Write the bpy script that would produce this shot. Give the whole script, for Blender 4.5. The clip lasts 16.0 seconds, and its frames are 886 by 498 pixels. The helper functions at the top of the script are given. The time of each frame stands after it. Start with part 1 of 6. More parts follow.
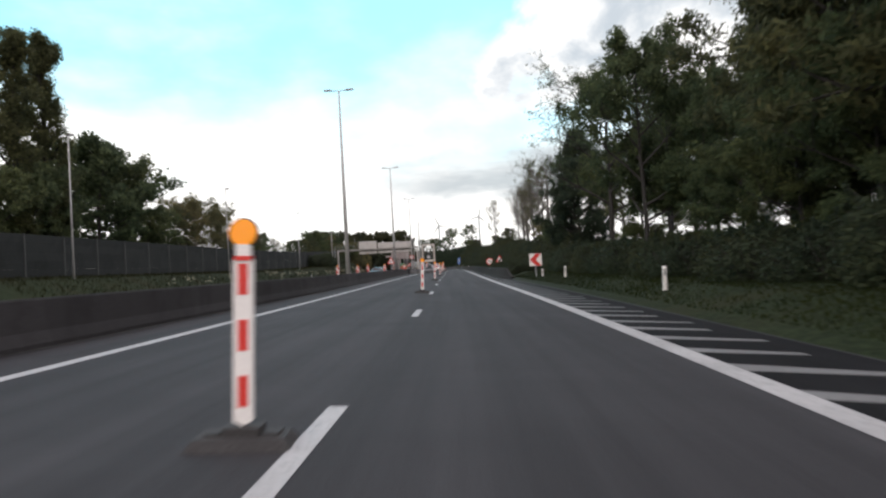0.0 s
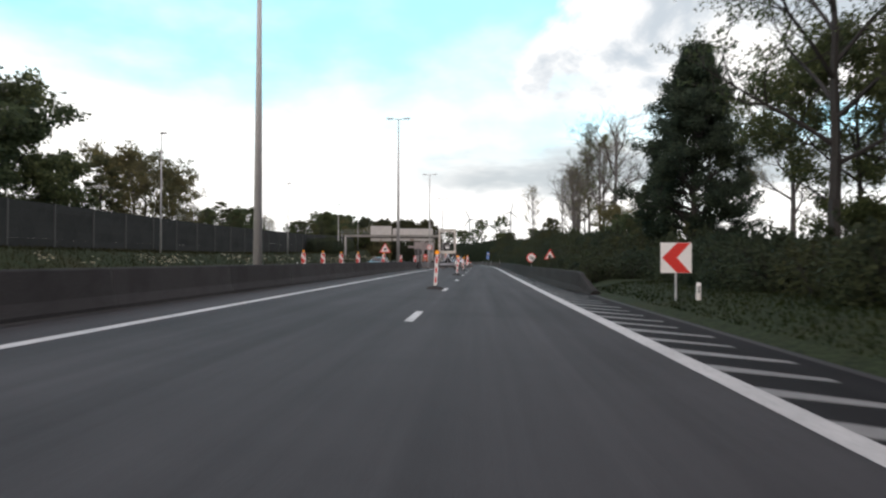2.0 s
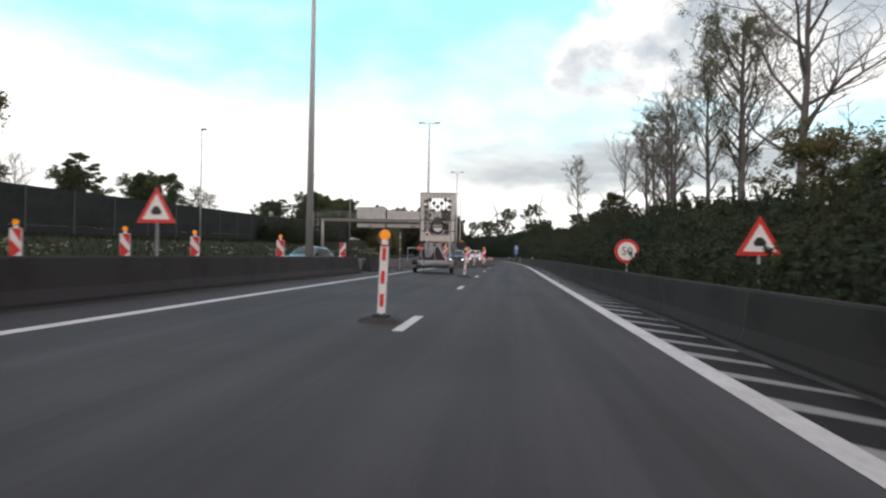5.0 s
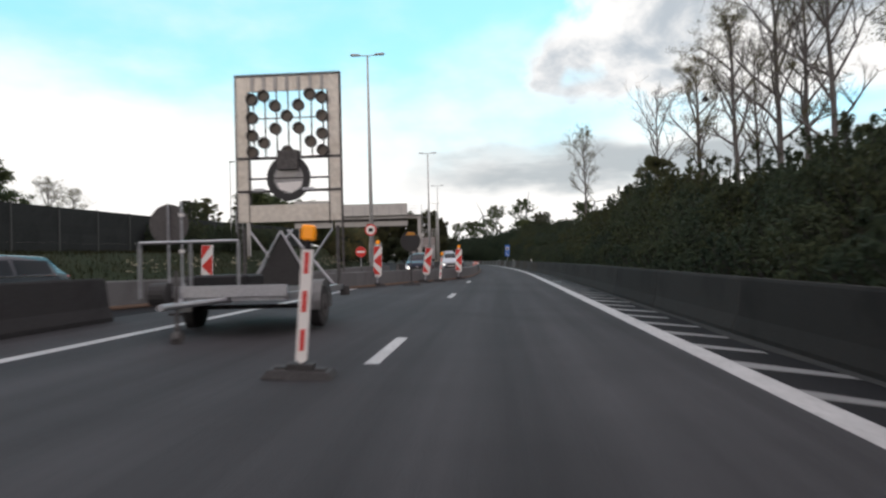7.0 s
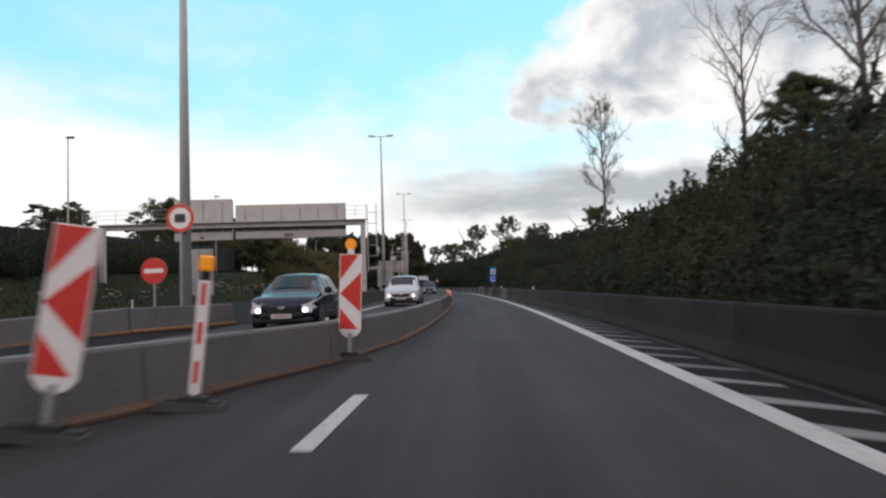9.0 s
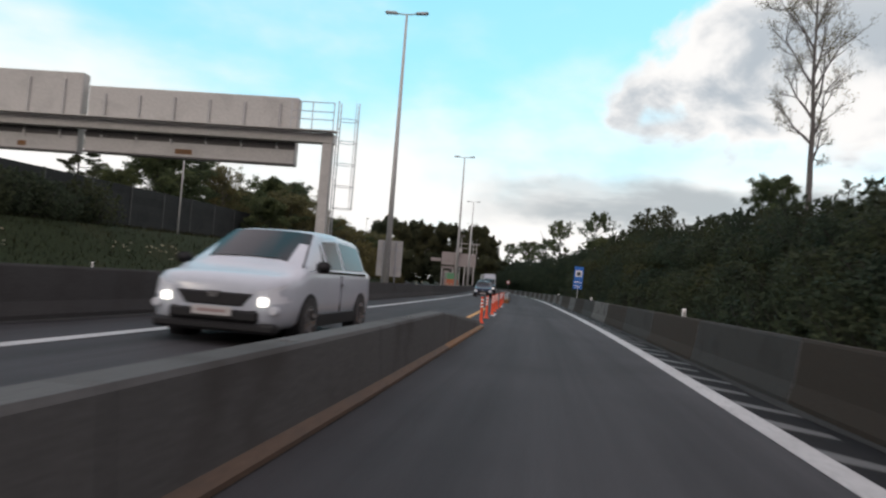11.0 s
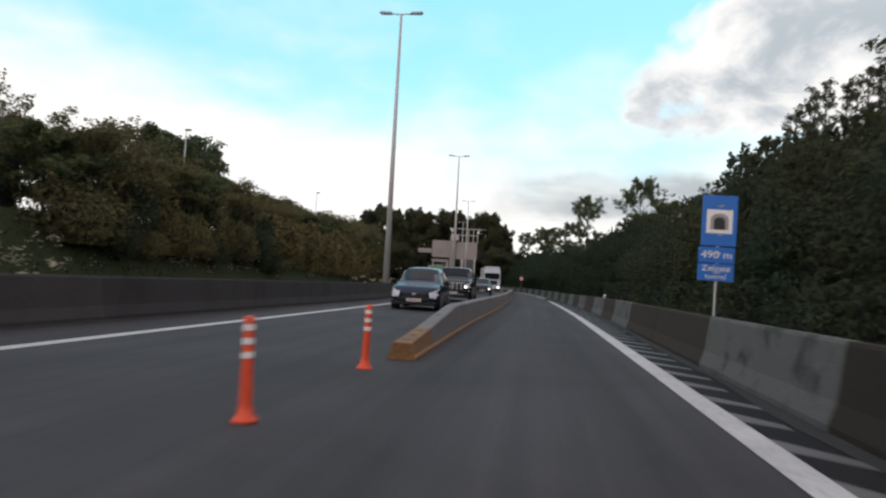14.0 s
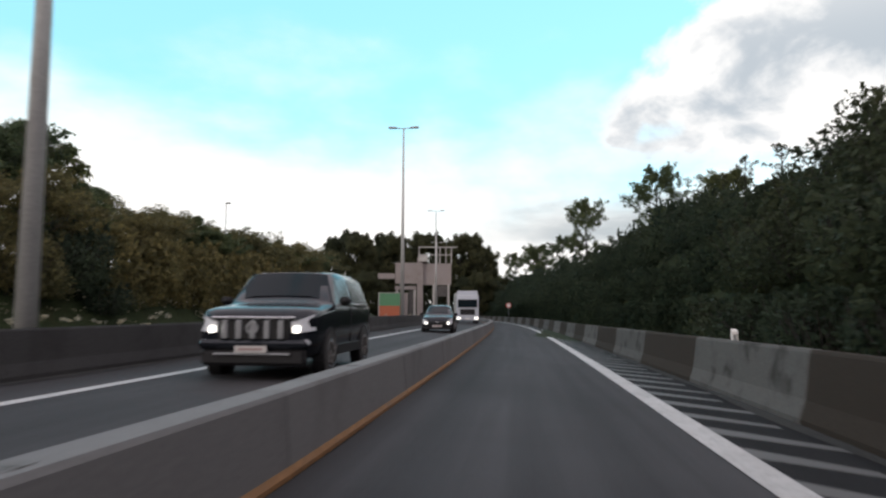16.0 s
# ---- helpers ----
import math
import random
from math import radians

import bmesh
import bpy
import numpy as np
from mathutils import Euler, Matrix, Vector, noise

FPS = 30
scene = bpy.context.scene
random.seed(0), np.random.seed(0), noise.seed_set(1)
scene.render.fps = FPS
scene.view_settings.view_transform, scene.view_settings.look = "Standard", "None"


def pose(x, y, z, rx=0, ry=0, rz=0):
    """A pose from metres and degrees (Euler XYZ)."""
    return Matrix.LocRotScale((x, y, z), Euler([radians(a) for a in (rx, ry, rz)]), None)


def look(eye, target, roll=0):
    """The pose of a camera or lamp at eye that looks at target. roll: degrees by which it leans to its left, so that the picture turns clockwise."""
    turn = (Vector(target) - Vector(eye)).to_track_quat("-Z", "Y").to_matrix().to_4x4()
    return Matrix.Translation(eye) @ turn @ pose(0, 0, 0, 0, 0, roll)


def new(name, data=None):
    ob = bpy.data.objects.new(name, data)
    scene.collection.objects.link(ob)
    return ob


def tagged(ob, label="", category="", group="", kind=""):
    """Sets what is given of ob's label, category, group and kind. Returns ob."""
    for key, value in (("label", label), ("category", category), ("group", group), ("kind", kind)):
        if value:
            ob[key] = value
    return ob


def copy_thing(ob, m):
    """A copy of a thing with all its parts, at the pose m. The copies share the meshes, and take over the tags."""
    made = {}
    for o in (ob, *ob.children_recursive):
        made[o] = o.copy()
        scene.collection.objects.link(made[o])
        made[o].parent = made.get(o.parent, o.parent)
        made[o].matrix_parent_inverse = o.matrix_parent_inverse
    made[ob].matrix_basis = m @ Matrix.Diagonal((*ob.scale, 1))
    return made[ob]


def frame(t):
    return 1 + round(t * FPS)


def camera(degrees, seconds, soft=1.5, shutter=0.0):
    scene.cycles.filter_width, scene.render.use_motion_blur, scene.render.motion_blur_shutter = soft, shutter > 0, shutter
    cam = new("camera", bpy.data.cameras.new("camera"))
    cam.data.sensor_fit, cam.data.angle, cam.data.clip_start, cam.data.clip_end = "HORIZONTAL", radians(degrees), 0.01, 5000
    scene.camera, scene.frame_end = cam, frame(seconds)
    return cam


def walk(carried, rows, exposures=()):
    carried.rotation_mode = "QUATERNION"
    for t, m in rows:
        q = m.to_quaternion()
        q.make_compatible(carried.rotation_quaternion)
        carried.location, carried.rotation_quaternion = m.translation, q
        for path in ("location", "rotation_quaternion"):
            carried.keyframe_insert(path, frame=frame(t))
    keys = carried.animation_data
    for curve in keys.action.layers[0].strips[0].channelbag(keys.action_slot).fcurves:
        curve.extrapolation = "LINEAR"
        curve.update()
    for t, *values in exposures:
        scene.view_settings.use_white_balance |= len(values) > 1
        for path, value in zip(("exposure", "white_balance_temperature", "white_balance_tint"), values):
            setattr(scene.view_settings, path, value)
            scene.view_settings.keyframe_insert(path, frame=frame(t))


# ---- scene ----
cam = camera(64.35, 16.0, soft=2.3, shutter=0.3)
# seconds, place, yaw, pitch, roll of the windscreen camera
PATH = [
    (0, 1.091, -3.071, 1.098, 1.87, 1.38, 3.18), (0.5, 1.098, 4.066, 1.091, 3.33, 0.66, 2.27),
    (1, 1.021, 10.919, 1.091, 5.48, 0.22, -0.24), (1.5, 0.932, 18.11, 1.078, 4.69, 0.65, -0.08),
    (2, 0.837, 25.223, 1.088, 4.21, 0.93, -0.15), (2.5, 0.756, 32.171, 1.084, 5.04, 1.1, -0.8),
    (3, 0.668, 38.92, 1.091, 5.67, 0.79, -1.42), (3.5, 0.575, 45.842, 1.057, 5.61, 1.11, -1.45),
    (4, 0.508, 52.337, 1.096, 6.68, 0.3, -1.69), (6.3, -0.217, 83.198, 1.082, 5.2, 1.84, 0.26),
    (6.5, -0.309, 86.054, 1.067, 5.01, 2.11, 0.41), (7, -0.508, 92.814, 1.081, 5.45, 0.89, 1.44),
    (7.5, -0.669, 99.583, 1.116, 5.22, 1.38, 1.4), (8, -0.874, 106.557, 1.088, 4.64, 2.95, 1.46),
    (8.5, -0.991, 113.315, 1.11, 2.24, 4.59, 3.82), (9, -1.143, 120.315, 1.111, 3.93, 3, 1.67),
    (11.3, -1.54, 153.274, 1.079, 10.54, 2.72, -4.45), (11.5, -1.581, 156.093, 1.09, 10.8, 1.88, -4.2),
    (12, -1.813, 162.5, 1.086, 11.16, 1.93, -3.73), (12.5, -2.089, 169.284, 1.079, 12.65, 2.01, -6.34),
    (13, -2.464, 175.921, 1.107, 12.78, 2, -5.86), (13.5, -2.928, 183.305, 1.075, 12.01, 2.75, -4.43),
    (14, -3.408, 190.022, 1.095, 11.94, 2.65, -3.16), (14.5, -3.903, 196.976, 1.081, 11.98, 3.32, -2.05),
    (15, -4.397, 203.367, 1.096, 12.24, 4.46, -1.77), (15.5, -4.888, 209.68, 1.122, 12.26, 3.93, -1.32),
    (16, -5.385, 215.726, 1.127, 11.18, 5.27, -0.23)]
walk(cam, [(t, pose(x, y, z, 90 + p, r, w)) for t, x, y, z, w, p, r in PATH],
     [(0.0, 0.14), (4.0, 0.08), (6.5, -0.08), (9.0, -0.20), (13.0, -0.20), (15.0, -0.08), (16.0, -0.04)])

# ---- world and sun: a bright evening sky, cloud bank ahead to the right ----
SUN_EL, SUN_AZ = 16.0, 215.0
world = bpy.data.worlds.new("evening_sky")
scene.world = world
world.use_nodes = True
wt = world.node_tree
for n in list(wt.nodes):
    wt.nodes.remove(n)


class Nodes:
    """Short hand for building node trees."""

    def __init__(self, tree):
        self.tree = tree

    def add(self, kind, values=()):
        n = self.tree.nodes.new(kind)
        return self.fill(n, values)

    def fill(self, n, values):
        for k, v in dict(values).items():
            if isinstance(v, bpy.types.NodeSocket):
                self.tree.links.new(v, n.inputs[k])
            else:
                n.inputs[k].default_value = v
        return n

    def math(self, op, a, b=0.0, clamp=False):
        n = self.add("ShaderNodeMath")
        n.operation, n.use_clamp = op, clamp
        return self.fill(n, {0: a, 1: b}).outputs[0]

    def mix(self, fac, a, b, blend="MIX"):
        n = self.add("ShaderNodeMix")
        n.data_type, n.blend_type = "RGBA", blend
        return self.fill(n, {0: fac, 6: a, 7: b}).outputs[2]

    def noise(self, vec, scale, detail=4.0, rough=0.55, dist=0.0):
        return self.add("ShaderNodeTexNoise", {"Vector": vec, "Scale": scale, "Detail": detail, "Roughness": rough, "Distortion": dist}).outputs[0]

    def ramp(self, fac, stops):
        n = self.add("ShaderNodeValToRGB", {0: fac})
        e = n.color_ramp.elements
        while len(e) < len(stops):
            e.new(0.5)
        for el, (p, c) in zip(e, stops):
            el.position = p
            el.color = (*c, 1) if len(c) == 3 else c
        return n.outputs[0]

    def span(self, v, a, b, c=0.0, d=1.0):
        n = self.add("ShaderNodeMapRange")
        n.interpolation_type = "SMOOTHSTEP"
        return self.fill(n, {0: v, 1: a, 2: b, 3: c, 4: d}).outputs[0]


W = Nodes(wt)
sky = W.add("ShaderNodeTexSky")
sky.sky_type, sky.sun_disc, sky.sun_elevation, sky.sun_rotation = "NISHITA", False, radians(SUN_EL), radians(SUN_AZ)
sky.air_density, sky.dust_density, sky.ozone_density = 1.0, 0.6, 2.0
way = W.add("ShaderNodeTexCoord").outputs["Generated"]
xyz = W.add("ShaderNodeSeparateXYZ", {0: way})
flat = W.add("ShaderNodeCombineXYZ", {0: W.math("DIVIDE", xyz.outputs[0], W.math("ADD", W.math("MAXIMUM", xyz.outputs[2], 0.0), 0.16)),
                                      1: W.math("DIVIDE", xyz.outputs[1], W.math("ADD", W.math("MAXIMUM", xyz.outputs[2], 0.0), 0.16)), 2: 0.0}).outputs[0]
up = xyz.outputs[2]


def drift(k, shift=0.0):
    """Direction in the sky, stretched upwards by k and shifted."""
    return W.add("ShaderNodeCombineXYZ", {0: xyz.outputs[0], 1: W.math("MULTIPLY", xyz.outputs[1], 0.6), 2: W.math("ADD", W.math("MULTIPLY", up, k), shift)}).outputs[0]


puff = W.noise(drift(2.1), 4.4, 7.0, 0.50, 0.0)
puff_up = W.noise(drift(2.1, 0.075), 4.4, 5.0, 0.50, 0.0)
fine = W.noise(drift(2.7), 8.0, 6.0, 0.52, 0.0)
low = W.noise(drift(4.5), 4.2, 6.0, 0.5, 0.0)
# cumulus ahead to the right with a ragged left edge and a flat base, a grey layer under it, a bright veil low down;
# broken cloud overhead and behind is unseen, added to whiten the light
ax = xyz.outputs[0]
wob = W.math("SUBTRACT", W.noise(drift(1.5), 9.0, 6.0, 0.58, 0.3), 0.5)
lump = W.math("SUBTRACT", W.noise(drift(1.7, 3.1), 5.0, 5.0, 0.55, 0.4), 0.5)
edge_in = W.math("SUBTRACT", W.math("SUBTRACT", ax, 0.02), W.math("MULTIPLY", W.math("MAXIMUM", W.math("SUBTRACT", up, 0.27), 0.0), 0.95))
base_in = W.math("SUBTRACT", up, W.span(ax, 0.02, 0.30, 0.222, 0.178))
inside = W.math("MINIMUM", edge_in, W.math("MULTIPLY", base_in, 1.3))
inside = W.math("ADD", inside, W.math("ADD", W.math("MULTIPLY", wob, 0.16), W.math("MULTIPLY", lump, 0.10)))
# a hole of blue in the near edge
hole = W.math("MULTIPLY", W.span(ax, 0.055, 0.085), W.math("MULTIPLY", W.span(ax, 0.165, 0.125), W.math("MULTIPLY", W.span(W.math("ADD", up, W.math("MULTIPLY", wob, 0.05)), 0.228, 0.252), W.span(W.math("ADD", up, W.math("MULTIPLY", wob, 0.05)), 0.286, 0.258))))
inside = W.math("SUBTRACT", inside, W.math("MULTIPLY", hole, 0.05))
heap = W.span(inside, -0.012, 0.035)
shade = W.span(W.math("ADD", inside, W.math("ADD", W.math("MULTIPLY", lump, 0.60), W.math("MULTIPLY", wob, 0.55))), -0.02, 0.22)
shade = W.math("MULTIPLY", shade, W.span(up, 0.44, 0.32, 0.5, 1.0))
heap_colour = W.mix(shade, (1.16, 1.14, 1.12, 1), (0.58, 0.64, 0.70, 1))
side = W.math("SUBTRACT", ax, W.math("MULTIPLY", W.math("MAXIMUM", W.math("SUBTRACT", up, 0.12), 0.0), 0.45))
east = W.span(side, -0.26, 0.20, -0.26, 0.26)
above = W.span(up, 0.44, 0.66, 0.0, 0.42)
behind = W.span(xyz.outputs[1], 0.15, -0.35, 0.0, 0.36)
dens = W.math("ADD", W.math("ADD", puff, east), W.math("MAXIMUM", above, behind))
ahead = W.math("MULTIPLY", W.span(xyz.outputs[1], 0.25, 0.55), W.span(up, 0.52, 0.40))
cover = W.mix(ahead, W.span(dens, 0.44, 0.60), heap)
# tops are lit, undersides and the thick middle are grey
relief = W.math("MULTIPLY", W.math("SUBTRACT", puff_up, puff), 1.7)
tone = W.math("ADD", W.math("ADD", W.math("MULTIPLY", fine, 0.55), relief), W.math("MULTIPLY", low, 0.45))
thick = W.span(dens, 0.52, 0.95, -0.16, 0.04)
body = W.span(W.math("ADD", tone, thick), 0.34, 0.68)
front = W.math("MULTIPLY", W.span(xyz.outputs[1], 0.0, 0.3), W.span(up, 0.015, 0.075))
cloud = W.mix(W.math("MULTIPLY", body, front), (1.22, 1.20, 1.17, 1), (0.64, 0.71, 0.76, 1))
# the unseen cloud overhead and behind is tinted pinkish to offset cyan skylight
overhead = W.math("MAXIMUM", W.span(up, 0.46, 0.60), W.span(xyz.outputs[1], 0.05, -0.25))
cloud = W.mix(overhead, cloud, (1.21, 1.08, 1.16, 1))
cloud = W.mix(ahead, cloud, heap_colour)
blue = W.mix(1.0, W.mix(1.0, sky.outputs[0], (0.115, 0.115, 0.115, 1), "MULTIPLY"), (0.30, 0.74, 0.82, 1), "ADD")
veil = W.span(W.math("ADD", W.math("ADD", up, W.math("MULTIPLY", ax, 0.10)), W.math("MULTIPLY", W.math("SUBTRACT", puff, 0.5), 0.40)), 0.31, 0.09)
# a grey layer low over the horizon, ahead
level = W.math("ADD", up, W.math("ADD", W.math("MULTIPLY", wob, 0.045), W.math("MULTIPLY", W.math("SUBTRACT", low, 0.5), 0.05)))
streak = W.math("MULTIPLY", W.math("MULTIPLY", W.span(W.math("ADD", ax, W.math("MULTIPLY", lump, 0.3)), -0.17, 0.0), W.span(low, 0.34, 0.50, 0.45, 1.0)), W.math("MULTIPLY", W.span(level, 0.083, 0.108), W.span(level, 0.168, 0.142)))
full = W.mix(veil, blue, (1.22, 1.20, 1.17, 1))
full = W.mix(cover, full, cloud)
full = W.mix(W.math("MULTIPLY", streak, 0.95), full, (0.55, 0.60, 0.63, 1))
ground_glow = W.span(xyz.outputs[2], -0.02, 0.0)
full = W.mix(ground_glow, (0.05, 0.055, 0.05, 1), full)
bg = W.add("ShaderNodeBackground", {0: full, 1: 1.0})
wt.links.new(bg.outputs[0], W.add("ShaderNodeOutputWorld").inputs[0])
sun = new("sun", bpy.data.lights.new("sun", "SUN"))
sun.data.energy, sun.data.angle, sun.data.color = 0.6, radians(14), (1.0, 0.86, 0.70)
a = radians(SUN_AZ)
sun.matrix_world = look((0, 0, 60), (-math.sin(a) * math.cos(radians(SUN_EL)) * 10, -math.cos(a) * math.cos(radians(SUN_EL)) * 10, 60 - 10 * math.sin(radians(SUN_EL))))

# ---- the line of the road ----
CURVE = [2.008, 1.431, 1.698, 0.24, -0.382, 0.222, -0.058, -0.264, 1.371, 1.15, 0.032, 0.548, 0.351, 1.727, 1.472, 1.079, 0.709, 0.365, 0.043, 0.0, 0.0]
SS = np.arange(-300, 901, 1.0)
KAP = np.interp(SS, np.arange(-50, 451, 25.0), np.array(CURVE) / 1000, left=0, right=0)
TH = np.cumsum(KAP)
TH -= np.interp(0, SS, TH)
CX, CY = np.cumsum(-np.sin(TH)), np.cumsum(np.cos(TH))
CX -= np.interp(0, SS, CX)
CY -= np.interp(0, SS, CY)


def slope(s):
    """Cross fall of the carriageway."""
    return float(np.interp(s, [-20, 30, 80, 120, 160, 190, 220, 260, 320], [-0.0421, -0.0366, -0.0428, -0.0246, -0.0304, -0.0249, -0.0225, -0.0535, -0.035]))


def heading(s):
    return float(np.interp(s, SS, TH))


def at(s, u, z=None):
    """World point s metres along the road, u to its right; on the carriageway where z is left out."""
    th = heading(s)
    return Vector((float(np.interp(s, SS, CX)) + u * math.cos(th), float(np.interp(s, SS, CY)) + u * math.sin(th), slope(s) * u if z is None else z))


def stand(s, u, z=None, turn=0.0, tilt=0.0, lean=0.0):
    """Pose of a thing at (s, u), its y axis along the road, turned by degrees."""
    return Matrix.Translation(at(s, u, z)) @ Matrix.Rotation(heading(s) + radians(turn), 4, "Z") @ pose(0, 0, 0, tilt, lean, 0)


def bank_left(s):
    return float(np.interp(s, [0, 110, 160, 220, 300], [1.94, 2.05, 2.68, 4.16, 5.21]))


def crest(s):
    return float(np.interp(s, [-60, 0, 50, 70, 105, 140, 170, 200, 260, 330], [1.94, 2.05, 2.26, 2.79, 3.74, 5.0, 5.74, 7.0, 8.16, 8.58]))


def land(s, u):
    """Height of the ground."""
    k = min(max((s - 48) / 20, 0), 1)
    b, h = bank_left(s), crest(s) - 2.4
    us = [-400, -60, -31.7, -27.5, -23.9, -23.05, -7.4, -7.0, -5.7, 5.6, 6.2, 7.5, 9.9, 12.6, 60, 400]
    zs = [b + 1, b + .6, b, b - .35, .12, -.02, -.02, .10, .12, -.25, -.12, .18 + k * (.10 * max(h, 0)), .25 + k * (max(h, 0) * .72), .35 + k * max(h, 0), .6 + k * (h + 1), 1 + k * (h + 1)]
    return float(np.interp(u, us, zs))


# ---- materials ----
def material(name, colour, rough=0.7, metal=0.0, grain=30.0, depth=0.15, stain=2.0, dirt=0.25, bump=0.1, tone=None, coords="Object", spec=0.5, each=0.0, island=0.0, glow=0.0):
    """A surface with fine grain, larger stains and a little relief. each: variation from object to object; island: from piece to piece."""
    m = bpy.data.materials.new(name)
    m.use_nodes = True
    N = Nodes(m.node_tree)
    b = m.node_tree.nodes["Principled BSDF"]
    co = N.add("ShaderNodeTexCoord").outputs[coords]
    g = N.noise(co, grain, 3.0, 0.6)
    s = N.noise(co, stain, 5.0, 0.6, 0.4)
    base = (*colour, 1)
    low = (*[c * (1 - depth) for c in colour], 1)
    high = (*[min(c * (1 + depth), 1) for c in colour], 1)
    c = N.mix(N.span(g, 0.3, 0.7), low, high)
    t = tone or [v * 0.55 for v in colour]
    c = N.mix(N.math("MULTIPLY", N.span(s, 0.48, 0.72), dirt), c, (*t, 1))
    if each:
        r = N.add("ShaderNodeObjectInfo").outputs["Random"]
        c = N.mix(1.0, c, N.ramp(r, [(0, [1 - each] * 3), (1, [1 + each] * 3)]), "MULTIPLY")
    if island:
        r = N.add("ShaderNodeNewGeometry").outputs["Random Per Island"]
        c = N.mix(1.0, c, N.ramp(r, [(0, [1 - island] * 3), (0.6, [1.0] * 3), (1, (1 + island * 1.3, 1 + island, 1 - island * .2))]), "MULTIPLY")
    m.node_tree.links.new(c, b.inputs["Base Color"])
    b.inputs["Roughness"].default_value, b.inputs["Metallic"].default_value = rough, metal
    b.inputs["Specular IOR Level"].default_value = spec
    if bump:
        n = N.add("ShaderNodeBump", {"Strength": bump, "Distance": 0.02, "Height": N.math("ADD", g, s)})
        m.node_tree.links.new(n.outputs[0], b.inputs["Normal"])
    if glow:
        b.inputs["Emission Color"].default_value, b.inputs["Emission Strength"].default_value = base, glow
    return m


def road_surface(name, colour, tracks=0.35, gloss=0.2):
    """Asphalt: aggregate, wheel tracks along the lane and patched darker areas; the uv map is in metres across and along."""
    m = bpy.data.materials.new(name)
    m.use_nodes = True
    N = Nodes(m.node_tree)
    b = m.node_tree.nodes["Principled BSDF"]
    uvn = N.add("ShaderNodeUVMap")
    uvn.uv_map = "metres"
    uv = uvn.outputs[0]
    grain = N.noise(uv, 70.0, 2.0, 0.7)
    sep = N.add("ShaderNodeSeparateXYZ", {0: uv})
    along = N.add("ShaderNodeCombineXYZ", {0: sep.outputs[0], 1: N.math("MULTIPLY", sep.outputs[1], 0.02), 2: 0.0}).outputs[0]
    streak = N.noise(along, 1.6, 4.0, 0.6, 0.0)
    patch = N.noise(uv, 0.22, 5.0, 0.6, 0.6)
    c = N.mix(N.span(grain, 0.25, 0.75), (*[v * 0.62 for v in colour], 1), (*[v * 1.4 for v in colour], 1))
    c = N.mix(1.0, c, N.ramp(streak, [(0.3, [1 - tracks] * 3), (0.7, [1 + tracks] * 3)]), "MULTIPLY")
    c = N.mix(1.0, c, N.ramp(patch, [(0.35, [0.82] * 3), (0.65, [1.12] * 3)]), "MULTIPLY")
    m.node_tree.links.new(c, b.inputs["Base Color"])
    b.inputs["Roughness"].default_value = 0.82
    b.inputs["Specular IOR Level"].default_value = gloss
    n = N.add("ShaderNodeBump", {"Strength": 0.25, "Distance": 0.01, "Height": grain})
    m.node_tree.links.new(n.outputs[0], b.inputs["Normal"])
    return m


def paint_surface(name, colour, wear=0.5):
    """Road paint with worn spots and tyre dirt."""
    m = bpy.data.materials.new(name)
    m.use_nodes = True
    N = Nodes(m.node_tree)
    b = m.node_tree.nodes["Principled BSDF"]
    co = N.add("ShaderNodeTexCoord").outputs["Object"]
    worn = N.span(N.noise(co, 16.0, 8.0, 0.75), 0.47, 0.72, 0.0, wear)
    film = N.noise(co, 0.8, 3.0, 0.6)
    c = N.mix(N.span(film, 0.3, 0.7), (*[v * 0.8 for v in colour], 1), (*colour, 1))
    c = N.mix(worn, c, (0.07, 0.07, 0.07, 1))
    m.node_tree.links.new(c, b.inputs["Base Color"])
    b.inputs["Roughness"].default_value = 0.65
    return m


